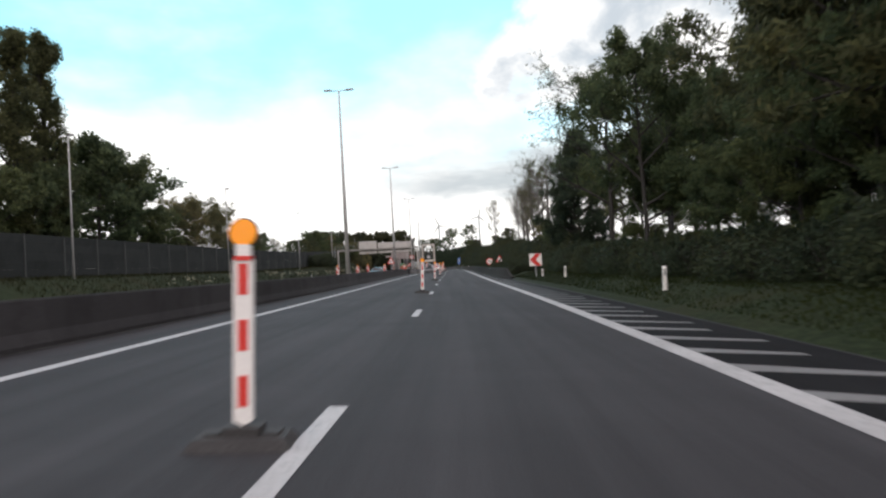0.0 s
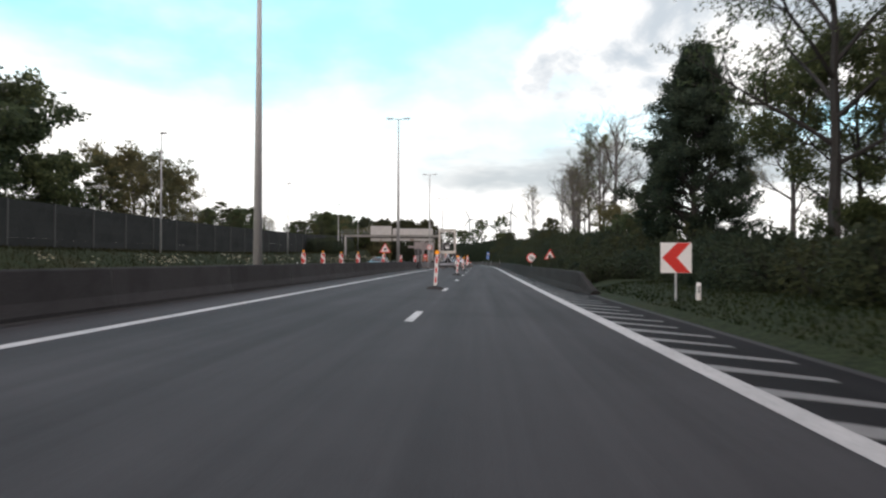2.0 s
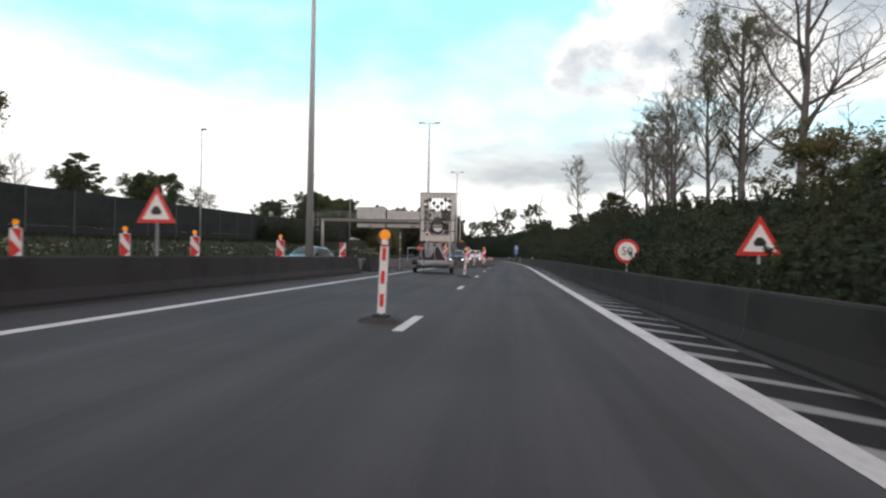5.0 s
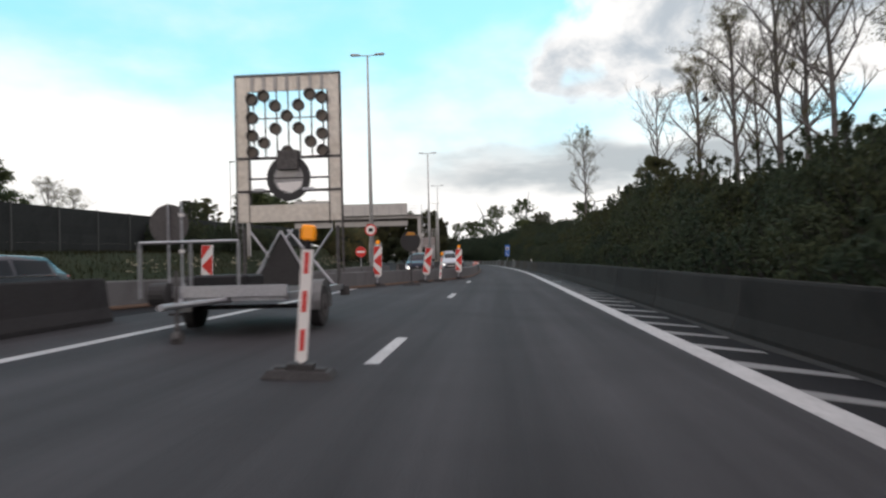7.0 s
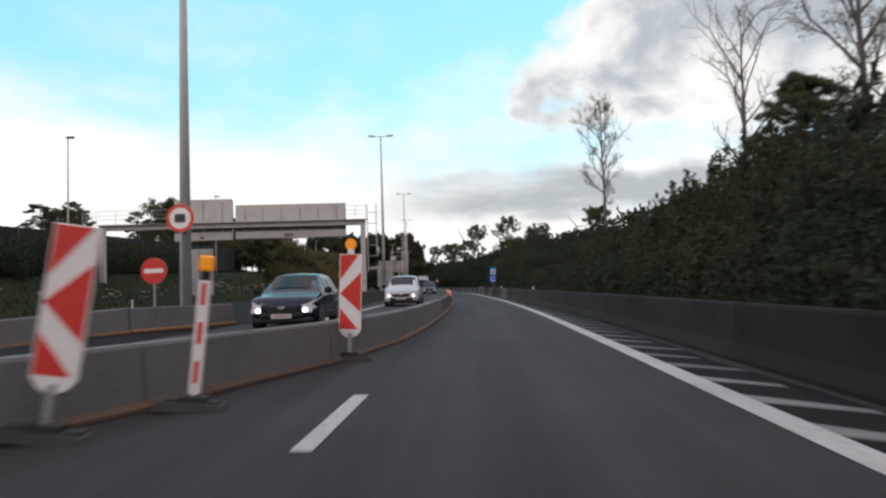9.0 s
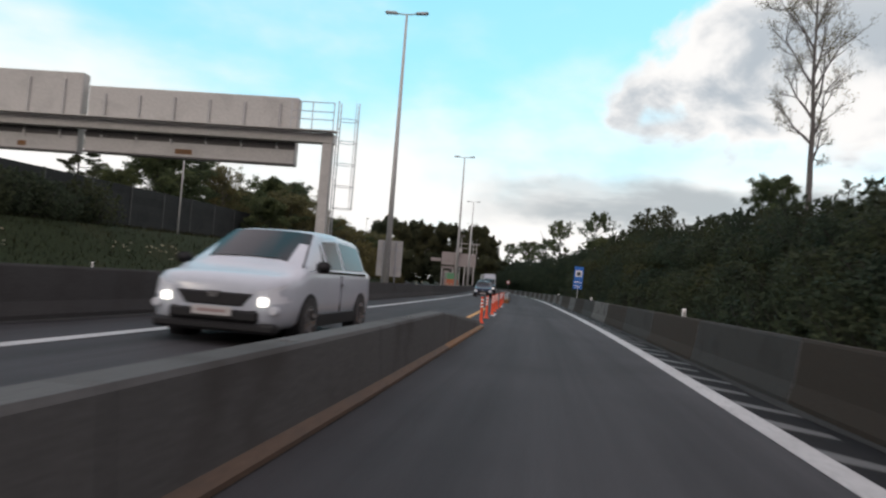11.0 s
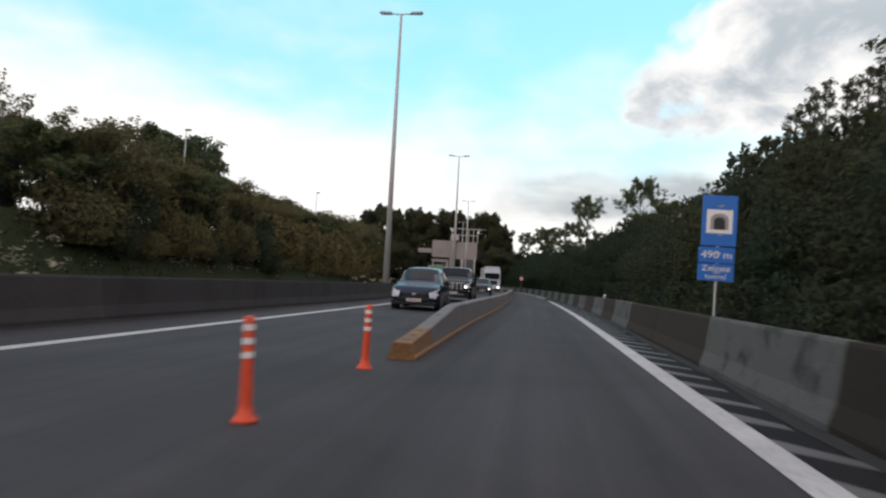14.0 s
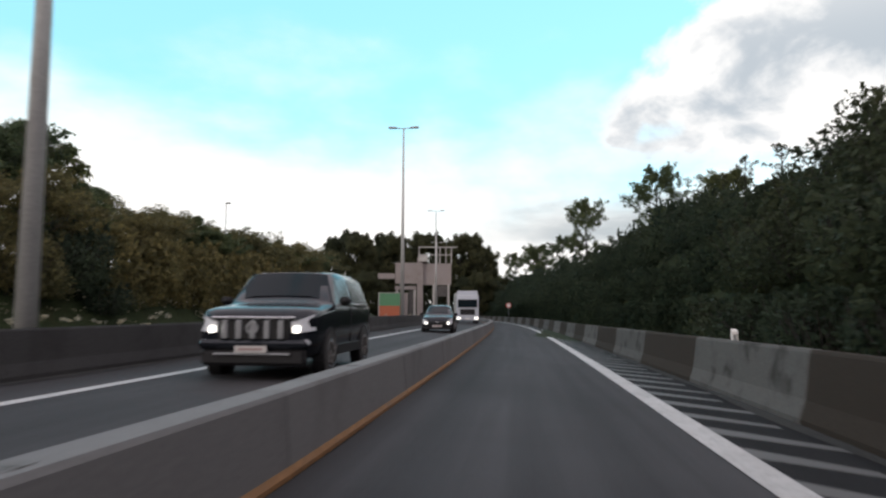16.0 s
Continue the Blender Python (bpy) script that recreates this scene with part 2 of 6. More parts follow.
def leaf_surface(name, colour, island=0.45):
    m = bpy.data.materials.new(name)
    m.use_nodes = True
    N = Nodes(m.node_tree)
    b = m.node_tree.nodes["Principled BSDF"]
    r = N.add("ShaderNodeNewGeometry").outputs["Random Per Island"]
    o = N.add("ShaderNodeObjectInfo").outputs["Random"]
    big = N.noise(N.add("ShaderNodeTexCoord").outputs["Object"], 0.5, 3.0)
    c = N.mix(r, (*[v * (1 - island) for v in colour], 1), (colour[0] * (1 + island * 1.4), colour[1] * (1 + island), colour[2] * (1 + island * .3), 1))
    c = N.mix(1.0, c, N.ramp(big, [(0.3, (0.75, 0.78, 0.8)), (0.7, (1.25, 1.15, 1.0))]), "MULTIPLY")
    c = N.mix(1.0, c, N.ramp(o, [(0, (0.85, 0.9, 0.95)), (1, (1.2, 1.08, 0.95))]), "MULTIPLY")
    m.node_tree.links.new(c, b.inputs["Base Color"])
    b.inputs["Roughness"].default_value = 0.6
    b.inputs["Specular IOR Level"].default_value = 0.06
    # the mass of the crown shades as a whole, with its single leaves on top
    mass = N.add("ShaderNodeVectorMath", {0: N.add("ShaderNodeTexCoord").outputs["Generated"], 1: (0.5, 0.5, 0.25)})
    mass.operation = "SUBTRACT"
    turned = N.add("ShaderNodeVectorTransform", {0: mass.outputs[0]})
    turned.vector_type, turned.convert_from, turned.convert_to = "NORMAL", "OBJECT", "WORLD"
    both_ways = N.add("ShaderNodeVectorMath", {0: turned.outputs[0], 1: N.add("ShaderNodeNewGeometry").outputs["Normal"]})
    both_ways.operation = "ADD"
    soft_normal = N.add("ShaderNodeVectorMath", {0: both_ways.outputs[0]})
    soft_normal.operation = "NORMALIZE"
    m.node_tree.links.new(soft_normal.outputs[0], b.inputs["Normal"])
    thin = N.add("ShaderNodeBsdfTranslucent", {0: c})
    both = N.add("ShaderNodeMixShader", {0: 0.38, 1: b.outputs[0], 2: thin.outputs[0]})
    m.node_tree.links.new(both.outputs[0], m.node_tree.nodes["Material Output"].inputs[0])
    return m


def plain(name, colour, rough=0.4, metal=0.0, glow=0.0, spec=0.5, alpha=1.0):
    return material(name, colour, rough, metal, 60.0, 0.05, 4.0, 0.12, 0.02, glow=glow, spec=spec)


ASPHALT = road_surface("asphalt", (0.0370, 0.0362, 0.0382))
ASPHALT_OLD = road_surface("worn_shoulder_asphalt", (0.017, 0.017, 0.018), 0.25, 0.06)
WHITE_PAINT = paint_surface("white_road_paint", (0.48, 0.475, 0.465), 0.75)
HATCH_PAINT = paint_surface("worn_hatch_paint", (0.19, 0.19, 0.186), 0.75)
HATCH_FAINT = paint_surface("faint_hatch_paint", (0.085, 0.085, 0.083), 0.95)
YELLOW_PAINT = paint_surface("yellow_road_paint", (0.55, 0.25, 0.03), 0.35)
GRASS = material("verge_grass", (0.019, 0.027, 0.011), 0.9, 0, 8.0, 0.5, 0.25, 0.6, 0.6, (0.032, 0.030, 0.013), spec=0.1)
BLADES = leaf_surface("grass_blades", (0.015, 0.024, 0.008))
CONCRETE_DARK = material("soot_dark_concrete", (0.0415, 0.041, 0.041), 0.85, 0, 40, 0.25, 1.2, 0.7, 0.3, (0.025, 0.024, 0.024), each=0.12, spec=0.12)
CONCRETE_WORN = material("worn_grey_concrete", (0.044, 0.043, 0.042), 0.85, 0, 40, 0.25, 1.2, 0.6, 0.3, (0.030, 0.028, 0.026), each=0.12, spec=0.12)
CONCRETE_GREY = material("grey_concrete", (0.028, 0.0265, 0.025), 0.85, 0, 40, 0.2, 1.0, 0.8, 0.25, (0.017, 0.016, 0.015), each=0.2, spec=0.1)
CONCRETE_PALE = material("pale_concrete", (0.100, 0.098, 0.093), 0.85, 0, 40, 0.2, 1.6, 0.9, 0.25, (0.034, 0.031, 0.028), each=0.12, spec=0.15)
CONCRETE_MID = material("damp_grey_concrete", (0.045, 0.043, 0.040), 0.85, 0, 40, 0.2, 1.3, 0.7, 0.25, (0.03, 0.028, 0.025), each=0.15, spec=0.12)
CONCRETE_BROWN = material("rust_stained_concrete", (0.036, 0.029, 0.023), 0.85, 0, 40, 0.2, 1.3, 0.6, 0.25, (0.035, 0.028, 0.022), each=0.12, spec=0.12)
BARRIER_SKIN = material("light_grey_barrier_concrete", (0.132, 0.132, 0.130), 0.8, 0, 30, 0.12, 0.9, 0.6, 0.15, (0.080, 0.077, 0.073), each=0.1)
BARRIER_GRIMY = material("grimy_barrier_concrete", (0.085, 0.084, 0.081), 0.8, 0, 30, 0.2, 0.9, 0.8, 0.15, (0.045, 0.040, 0.036), each=0.1, spec=0.2)
RUST = material("orange_rust_paint", (0.19, 0.094, 0.032), 0.8, 0, 25, 0.3, 2.2, 0.75, 0.2, (0.12, 0.075, 0.045), each=0.15)
RUST_DULL = material("dull_rust_film", (0.10, 0.062, 0.038), 0.85, 0, 25, 0.3, 1.4, 0.9, 0.2, (0.05, 0.045, 0.04), each=0.25)
GALV = material("galvanised_steel", (0.42, 0.43, 0.44), 0.45, 0.75, 25, 0.12, 2.0, 0.3, 0.05)
POLE_GREY = material("weathered_lamp_pole", (0.43, 0.43, 0.41), 0.6, 0.1, 20, 0.1, 1.0, 0.35, 0.05)
CREAM = material("weathered_cream_panel", (0.42, 0.41, 0.38), 0.6, 0.1, 12, 0.08, 0.9, 0.35, 0.05)
WEATHERED = material("weathered_pinkish_panel", (0.27, 0.24, 0.225), 0.7, 0, 8, 0.1, 0.6, 0.5, 0.05, (0.20, 0.165, 0.15))
SOOT = material("sooty_steel", (0.10, 0.095, 0.09), 0.7, 0.3, 20, 0.3, 2.0, 0.4, 0.1)
ALU = material("aluminium_frame", (0.62, 0.58, 0.50), 0.4, 0.35, 12, 0.1, 3.0, 0.3, 0.05, (0.30, 0.24, 0.16))
SIGN_WHITE = plain("white_reflective_sheet", (0.80, 0.78, 0.74), 0.4)
SIGN_RED = plain("red_reflective_sheet", (0.62, 0.035, 0.025), 0.4)
SIGN_BLUE = plain("blue_reflective_sheet", (0.02, 0.15, 0.52), 0.4)
SIGN_BLACK = plain("black_film", (0.02, 0.02, 0.02), 0.5)
SIGN_BACK = material("grey_sign_back", (0.33, 0.33, 0.32), 0.5, 0.4, 20, 0.1, 2.0, 0.3, 0.03)
AMBER = plain("amber_lens", (0.85, 0.30, 0.012), 0.25, glow=0.25)
AMBER_DARK = plain("unlit_smoked_lamp", (0.13, 0.105, 0.075), 0.35)
RUBBER = material("black_rubber", (0.034, 0.033, 0.032), 0.8, 0, 40, 0.3, 4.0, 0.4, 0.2)
ORANGE = material("orange_plastic", (0.72, 0.075, 0.02), 0.5, 0, 30, 0.1, 5.0, 0.35, 0.05, (0.30, 0.05, 0.03))
BARK = material("bark", (0.034, 0.031, 0.028), 0.9, 0, 18, 0.35, 2.0, 0.5, 0.4)
BARK_PALE = material("grey_bark", (0.11, 0.10, 0.094), 0.9, 0, 18, 0.35, 2.0, 0.5, 0.4)
LEAF_GREEN = leaf_surface("broad_leaves", (0.074, 0.108, 0.064), 0.35)
LEAF_GROVE = leaf_surface("grove_leaves", (0.048, 0.062, 0.042), 0.3)
LEAF_DARK = leaf_surface("dark_needles", (0.072, 0.092, 0.060), 0.35)
LEAF_CEDAR = leaf_surface("cedar_sprays", (0.048, 0.070, 0.052), 0.3)
LEAF_HEDGE = leaf_surface("hedge_leaves", (0.044, 0.063, 0.043), 0.15)
LEAF_OLIVE = leaf_surface("olive_shrub_leaves", (0.050, 0.064, 0.038), 0.2)
LEAF_AUTUMN = leaf_surface("turning_leaves", (0.112, 0.120, 0.070), 0.35)
LEAF_POPLAR = leaf_surface("poplar_leaves", (0.076, 0.096, 0.056), 0.35)
FOOT_DARK = material("foot_dirt", (0.016, 0.015, 0.014), 0.95, 0, 30, 0.4, 1.5, 0.6, 0.5, (0.03, 0.028, 0.022))
BANK_BLADES = leaf_surface("dry_bank_grass", (0.021, 0.025, 0.014))
FLOWER = leaf_surface("white_umbels", (0.45, 0.45, 0.40), 0.2)
WALL_GREEN = material("dark_noise_wall", (0.031, 0.035, 0.034), 0.9, 0, 15, 0.2, 0.6, 0.4, 0.2, each=0.1, spec=0.08)
WALL_POST = material("noise_wall_post", (0.062, 0.066, 0.063), 0.7, 0.2, 15, 0.15, 1.0, 0.3, 0.1)
# distance haze is mixed into the turbine white as a grey base colour
TURBINE = plain("haze_greyed_white", (0.30, 0.31, 0.32), 0.6)
GLASS = plain("dark_car_glass", (0.010, 0.016, 0.020), 0.08, spec=0.14)
CHROME = plain("chrome", (0.65, 0.65, 0.66), 0.18, 0.95)
HEADLIGHT = plain("lit_headlamp", (1.0, 0.95, 0.85), 0.2, glow=3.0)
LENS = plain("clear_lamp_lens", (0.62, 0.64, 0.67), 0.10)
TAIL = plain("red_tail_lamp", (0.45, 0.02, 0.02), 0.2)
PLATE = plain("pale_plate", (0.48, 0.46, 0.44), 0.5)
PLATE_BAR = plain("plate_marking", (0.30, 0.22, 0.21), 0.5)
NAVY = plain("navy_car_paint", (0.008, 0.016, 0.036), 0.16, 0.2)
TEAL = plain("dark_blue_car_paint", (0.008, 0.022, 0.048), 0.14, 0.1, spec=0.4)
SILVERBLUE = plain("dark_steel_car_paint", (0.022, 0.030, 0.038), 0.2, 0.25)
GREYCAR = plain("dark_grey_car_paint", (0.013, 0.016, 0.021), 0.16, 0.3)
SILVER = plain("silver_paint", (0.34, 0.35, 0.36), 0.3, 0.6)
WHITECAR = plain("white_car_paint", (0.46, 0.49, 0.53), 0.2)
BLACKPLASTIC = plain("black_trim", (0.014, 0.014, 0.015), 0.6, spec=0.3)


# ---- mesh helpers ----
def mesh(name, verts, faces, mat, smooth=False):
    me = bpy.data.meshes.new(name)
    me.from_pydata([tuple(v) for v in verts], [], [tuple(f) for f in faces])
    me.materials.append(mat)
    if smooth:
        me.shade_smooth()
    me.update()
    return me


def part(name, bm, mat, parent, label="", smooth=False, bevel=0.0):
    """Links a bmesh as one mesh object under a thing or a part."""
    if bevel:
        bmesh.ops.bevel(bm, geom=bm.edges[:], offset=bevel, segments=1, affect="EDGES", clamp_overlap=True)
    me = bpy.data.meshes.new(name)
    bm.to_mesh(me)
    bm.free()
    me.materials.append(mat)
    if smooth:
        me.shade_smooth()
    ob = new(name, me)
    ob.parent = parent
    return tagged(ob, label)


def piece(name, me, parent, m=None, label=""):
    ob = new(name, me)
    ob.parent = parent
    if m is not None:
        ob.matrix_basis = m
    return tagged(ob, label)


def empty(name, label, category, group="", kind=""):
    ob = new(name)
    ob.empty_display_size = 0.2
    return tagged(ob, label, category, group, kind)


def block(bm, x0, x1, y0, y1, z0, z1, m=None):
    r = bmesh.ops.create_cube(bm, size=1)["verts"]
    for v in r:
        v.co = Vector(((x0 + x1) / 2 + v.co.x * (x1 - x0), (y0 + y1) / 2 + v.co.y * (y1 - y0), (z0 + z1) / 2 + v.co.z * (z1 - z0)))
        if m is not None:
            v.co = m @ v.co
    return bm


def rod(bm, a, b, r0, r1=None, n=8):
    """A tapered round bar from a to b."""
    a, b = Vector(a), Vector(b)
    r1 = r0 if r1 is None else r1
    q = (b - a).to_track_quat("Z", "Y").to_matrix()
    rings = []
    for p, r in ((a, r0), (b, r1)):
        rings.append([bm.verts.new(p + q @ Vector((r * math.cos(2 * math.pi * i / n), r * math.sin(2 * math.pi * i / n), 0))) for i in range(n)])
    for i in range(n):
        bm.faces.new((rings[0][i], rings[0][(i + 1) % n], rings[1][(i + 1) % n], rings[1][i]))
    bm.faces.new(rings[0][::-1])
    bm.faces.new(rings[1])
    return bm


def bars(*rods, n=8):
    bm = bmesh.new()
    for r in rods:
        rod(bm, *r, n=n)
    return bm


def boxes(*bs):
    bm = bmesh.new()
    for b in bs:
        block(bm, *b)
    return bm


def plate(outline, t=0.004, y=0.0):
    """A flat plate in the x-z plane, front face towards -y, t thick."""
    bm = bmesh.new()
    f = [bm.verts.new((x, y, z)) for x, z in outline]
    b = [bm.verts.new((x, y + t, z)) for x, z in outline]
    bm.faces.new(f)
    bm.faces.new(b[::-1])
    for i in range(len(f)):
        j = (i + 1) % len(f)
        bm.faces.new((f[i], b[i], b[j], f[j]))
    bmesh.ops.recalc_face_normals(bm, faces=bm.faces[:])
    return bm


def disc(r, t=0.004, y=0.0, x=0.0, z=0.0, n=32):
    return plate([(x + r * math.cos(2 * math.pi * i / n), z + r * math.sin(2 * math.pi * i / n)) for i in range(n)], t, y)


def ring(r0, r1, t=0.004, y=0.0, x=0.0, z=0.0, n=32):
    bm = bmesh.new()
    vs = [[bm.verts.new((x + r * math.cos(2 * math.pi * i / n), yy, z + r * math.sin(2 * math.pi * i / n))) for i in range(n)] for r, yy in ((r0, y), (r1, y), (r1, y + t), (r0, y + t))]
    for k in range(4):
        for i in range(n):
            j = (i + 1) % n
            bm.faces.new((vs[k][i], vs[k][j], vs[(k + 1) % 4][j], vs[(k + 1) % 4][i]))
    bmesh.ops.recalc_face_normals(bm, faces=bm.faces[:])
    return bm


def rect(x0, x1, z0, z1):
    return [(x0, z0), (x1, z0), (x1, z1), (x0, z1)]


def lettering(name, text, size, x, y, z, mat, parent):
    """Flat letters in the x-z plane facing -y, centred on (x, z)."""
    cu = bpy.data.curves.new(name, "FONT")
    cu.body, cu.size, cu.align_x, cu.align_y, cu.extrude = text, size, "CENTER", "CENTER", 0.001
    tmp = new(name, cu)
    me = bpy.data.meshes.new_from_object(tmp)
    bpy.data.objects.remove(tmp)
    me.materials.clear()
    me.materials.append(mat)
    return piece(name, me, parent, pose(x, y, z, 90, 0, 0))


def sweep(name, stations, mat, closed=True, smooth=False, ends=True, uv=None):
    """A mesh through rings of points, one ring a station."""
    n = len(stations[0])
    vs = [p for r in stations for p in r]
    fs = []
    m = n if closed else n - 1
    for k in range(len(stations) - 1):
        for i in range(m):
            j = (i + 1) % n
            fs.append((k * n + i, k * n + j, (k + 1) * n + j, (k + 1) * n + i))
    if ends and closed:
        fs.append(tuple(range(n))[::-1])
        fs.append(tuple((len(stations) - 1) * n + i for i in range(n)))
    me = mesh(name, vs, fs, mat, smooth)
    if uv:
        lay = me.uv_layers.new(name="metres")
        for lp in me.loops:
            k, i = divmod(lp.vertex_index, n)
            lay.data[lp.index].uv = uv(k, i)
    return me


def strip(name, s0, s1, u0, u1, lift, mat, parent=None, step=4.0):
    """A thin sheet that lies on the road between two offsets; u0 and u1 may be functions of s."""
    f0 = u0 if callable(u0) else (lambda s: u0)
    f1 = u1 if callable(u1) else (lambda s: u1)
    k = max(2, int((s1 - s0) / step) + 1)
    ss = [s0 + (s1 - s0) * i / (k - 1) for i in range(k)]
    st = []
    for s in ss:
        a, b = f0(s), f1(s)
        st.append([at(s, a) + Vector((0, 0, lift)), at(s, b) + Vector((0, 0, lift))])
    me = sweep(name, st, mat, closed=False, uv=lambda i, j: (f0(ss[i]) if j == 0 else f1(ss[i]), ss[i]))
    me.flip_normals()
    return piece(name, me, parent)


# ---- ground, roads and markings ----
us = [-2600, -900, -400, -150, -60, -45, -37, -31.7, -29.5, -27.5, -25.5, -23.9, -23.05, -14, -7.4, -7.0, -5.7, 0, 5.6, 6.2, 7.5, 8.6, 9.9, 12.6, 16, 24, 40, 60, 150, 400, 900, 2600]
ss = [-2500, -900, -300] + list(range(-100, 421, 4)) + [450, 500, 600, 900, 2500]
gst = []
for s in ss:
    row = []
    for u in us:
        p = at(min(max(s, -300), 900), u, land(s, u)) + Vector((0, s - min(max(s, -300), 900), 0))
        if -5 < u < 5 and -300 < s < 600:
            p.z = slope(s) * u - 0.06
        elif abs(u) < 60:
            p.z += 0.05 * noise.noise((s * .35, u * .6, 0)) * (1 if abs(u) > 7 else 0)
        row.append(p)
    gst.append(row)
ground_me = sweep("ground", gst, GRASS, closed=False, smooth=True)
ground_me.flip_normals()
ground = tagged(new("ground", ground_me), "grassy verge and banks beside the motorway", "ground", kind="structure")

road = tagged(strip("road", -120, 620, -5.72, 5.98, 0.0, ASPHALT), "dark grey asphalt carriageway with white markings", "road", kind="structure")
opposite = strip("opposite_road", -120, 620, -23.05, -7.4, 0.0, ASPHALT_OLD)
for v in opposite.data.vertices:
    v.co.z = 0.0
tagged(opposite, "grey asphalt of the opposite carriageway", "road", kind="structure")
# paved gap in the median where the traffic crosses over
strip("crossover_paving", 92, 146, -7.6, -5.6, 0.0, ASPHALT_OLD, opposite)


def right_edge(s):
    """Foot of the barrier on the right."""
    return float(np.interp(s, [-100, 52, 60, 80, 101, 128, 142, 163, 178, 198, 212, 226, 620], [5.75, 5.3, 5.1, 5.05, 4.9, 4.95, 4.95, 4.65, 4.7, 4.65, 4.85, 5.15, 5.2]))


strip("edge_line", -120, 118.6, -3.97, -3.77, 0.006, WHITE_PAINT, road)
strip("edge_line", 141, 620, -3.97, -3.77, 0.006, WHITE_PAINT, road)
strip("edge_line", -120, 620, 3.63, 3.93, 0.006, WHITE_PAINT, road)
strip("shoulder", -120, 620, 3.93, lambda s: right_edge(s) + .2, 0.003, ASPHALT_OLD, road)
strip("lane_dash", 0.16, 2.66, -0.08, 0.08, 0.006, WHITE_PAINT, road)
for k in range(-4, 34):
    s = 0.16 + 12.5 * k
    if k and not (135 < s < 165) and not (198 < s < 400):
        strip("lane_dash", s, s + 2.5, -0.08, 0.08, 0.006, WHITE_PAINT, road)
strip("yellow_line", 146, 183.6, -0.73, -0.58, 0.006, YELLOW_PAINT, road)


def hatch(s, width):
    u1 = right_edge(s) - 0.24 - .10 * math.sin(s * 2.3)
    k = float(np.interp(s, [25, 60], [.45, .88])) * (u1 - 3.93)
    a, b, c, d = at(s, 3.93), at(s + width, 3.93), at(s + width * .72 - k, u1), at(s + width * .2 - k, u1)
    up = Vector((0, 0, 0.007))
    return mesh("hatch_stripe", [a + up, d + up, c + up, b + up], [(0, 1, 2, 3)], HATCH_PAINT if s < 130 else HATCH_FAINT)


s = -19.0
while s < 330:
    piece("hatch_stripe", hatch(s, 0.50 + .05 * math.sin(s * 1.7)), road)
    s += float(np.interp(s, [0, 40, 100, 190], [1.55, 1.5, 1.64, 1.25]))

# narrow dark strips with a wavering edge along the feet of the barriers
strip("foot_dirt", 56, 420, lambda s: right_edge(s) - .20 - .07 * math.sin(s * .9) * math.sin(s * .23), lambda s: right_edge(s) + .1, 0.009, FOOT_DARK, road, 1.0)

strip("foot_dirt", 141, 420, lambda s: -5.24, lambda s: -5.06 + .05 * math.sin(s * .7) * math.sin(s * .31), 0.009, FOOT_DARK, road, 1.0)
strip("foot_dirt", -20, 97.4, lambda s: -5.24, lambda s: -5.06 + .05 * math.sin(s * .7) * math.sin(s * .31), 0.009, FOOT_DARK, road, 1.0)

# ---- concrete barriers ----
JERSEY = [(-.30, 0), (-.30, .08), (-.20, .30), (-.11, .86), (-.085, .90), (.085, .90), (.11, .86), (.20, .30), (.30, .08), (.30, 0)]


def barrier_mesh(name, length, height, width, mat, profile=JERSEY):
    k = height / 0.90
    w = width / 0.60
    st = []
    for y, inset in ((0.012, .012), (0.03, 0), (length - .03, 0), (length - 0.012, .012)):
        st.append([Vector((x * w * (1 - inset * 2), y, z * k - (inset if z > .5 else 0))) for x, z in profile])
    me = sweep(name, st, mat)
    return me


def heading_between(a, b):
    return math.atan2(-(b.x - a.x), b.y - a.y)


def lay(me, a, b, name, label, group, joint=None):
    """Sets a barrier section down from a to b."""
    ob = new(name, me)
    d = b - a
    pitch = math.atan2(d.z, math.hypot(d.x, d.y))
    ob.matrix_world = Matrix.Translation(a) @ Matrix.Rotation(heading_between(a, b), 4, "Z") @ Matrix.Rotation(pitch, 4, "X")
    if joint:
        piece("joint_strip", joint, ob, None, "dark dirty joint")
    return tagged(ob, label, "barrier", group, "")


def joint_mesh(height, width):
    """Packing strip set back between two sections."""
    st = [[Vector((x * width / .6 * .95, y, z * height / .9 - (.02 if z > .5 else 0))) for x, z in JERSEY] for y in (-.012, .013)]
    return sweep("joint_strip", st, SOOT)


left_joint = joint_mesh(.74, .42)
left_me = barrier_mesh("concrete_barrier", 6.0, 0.74, 0.42, CONCRETE_DARK)
for k in range(1, 24):
    s0 = 97.6 - 6.0 * k
    lay(left_me, at(s0, -5.45), at(s0 + 6, -5.45), "concrete_barrier", "soot-dark concrete safety barrier section in the median", "median barrier", left_joint)
lay(barrier_mesh("concrete_barrier", 4.5, 0.74, 0.42, CONCRETE_DARK), at(100.0, -5.4), at(104.5, -5.45), "concrete_barrier", "soot-dark short concrete barrier section standing alone in the median gap", "median barrier")
left_pale = barrier_mesh("concrete_barrier", 6.0, 0.74, 0.42, CONCRETE_WORN)
for k in range(0, 72):
    s0 = 141.0 + 6.0 * k
    lay(left_pale if s0 < 200 else left_me, at(s0, -5.45), at(s0 + 6, -5.45), "concrete_barrier", "soot-dark concrete safety barrier section in the median", "median barrier", left_joint)

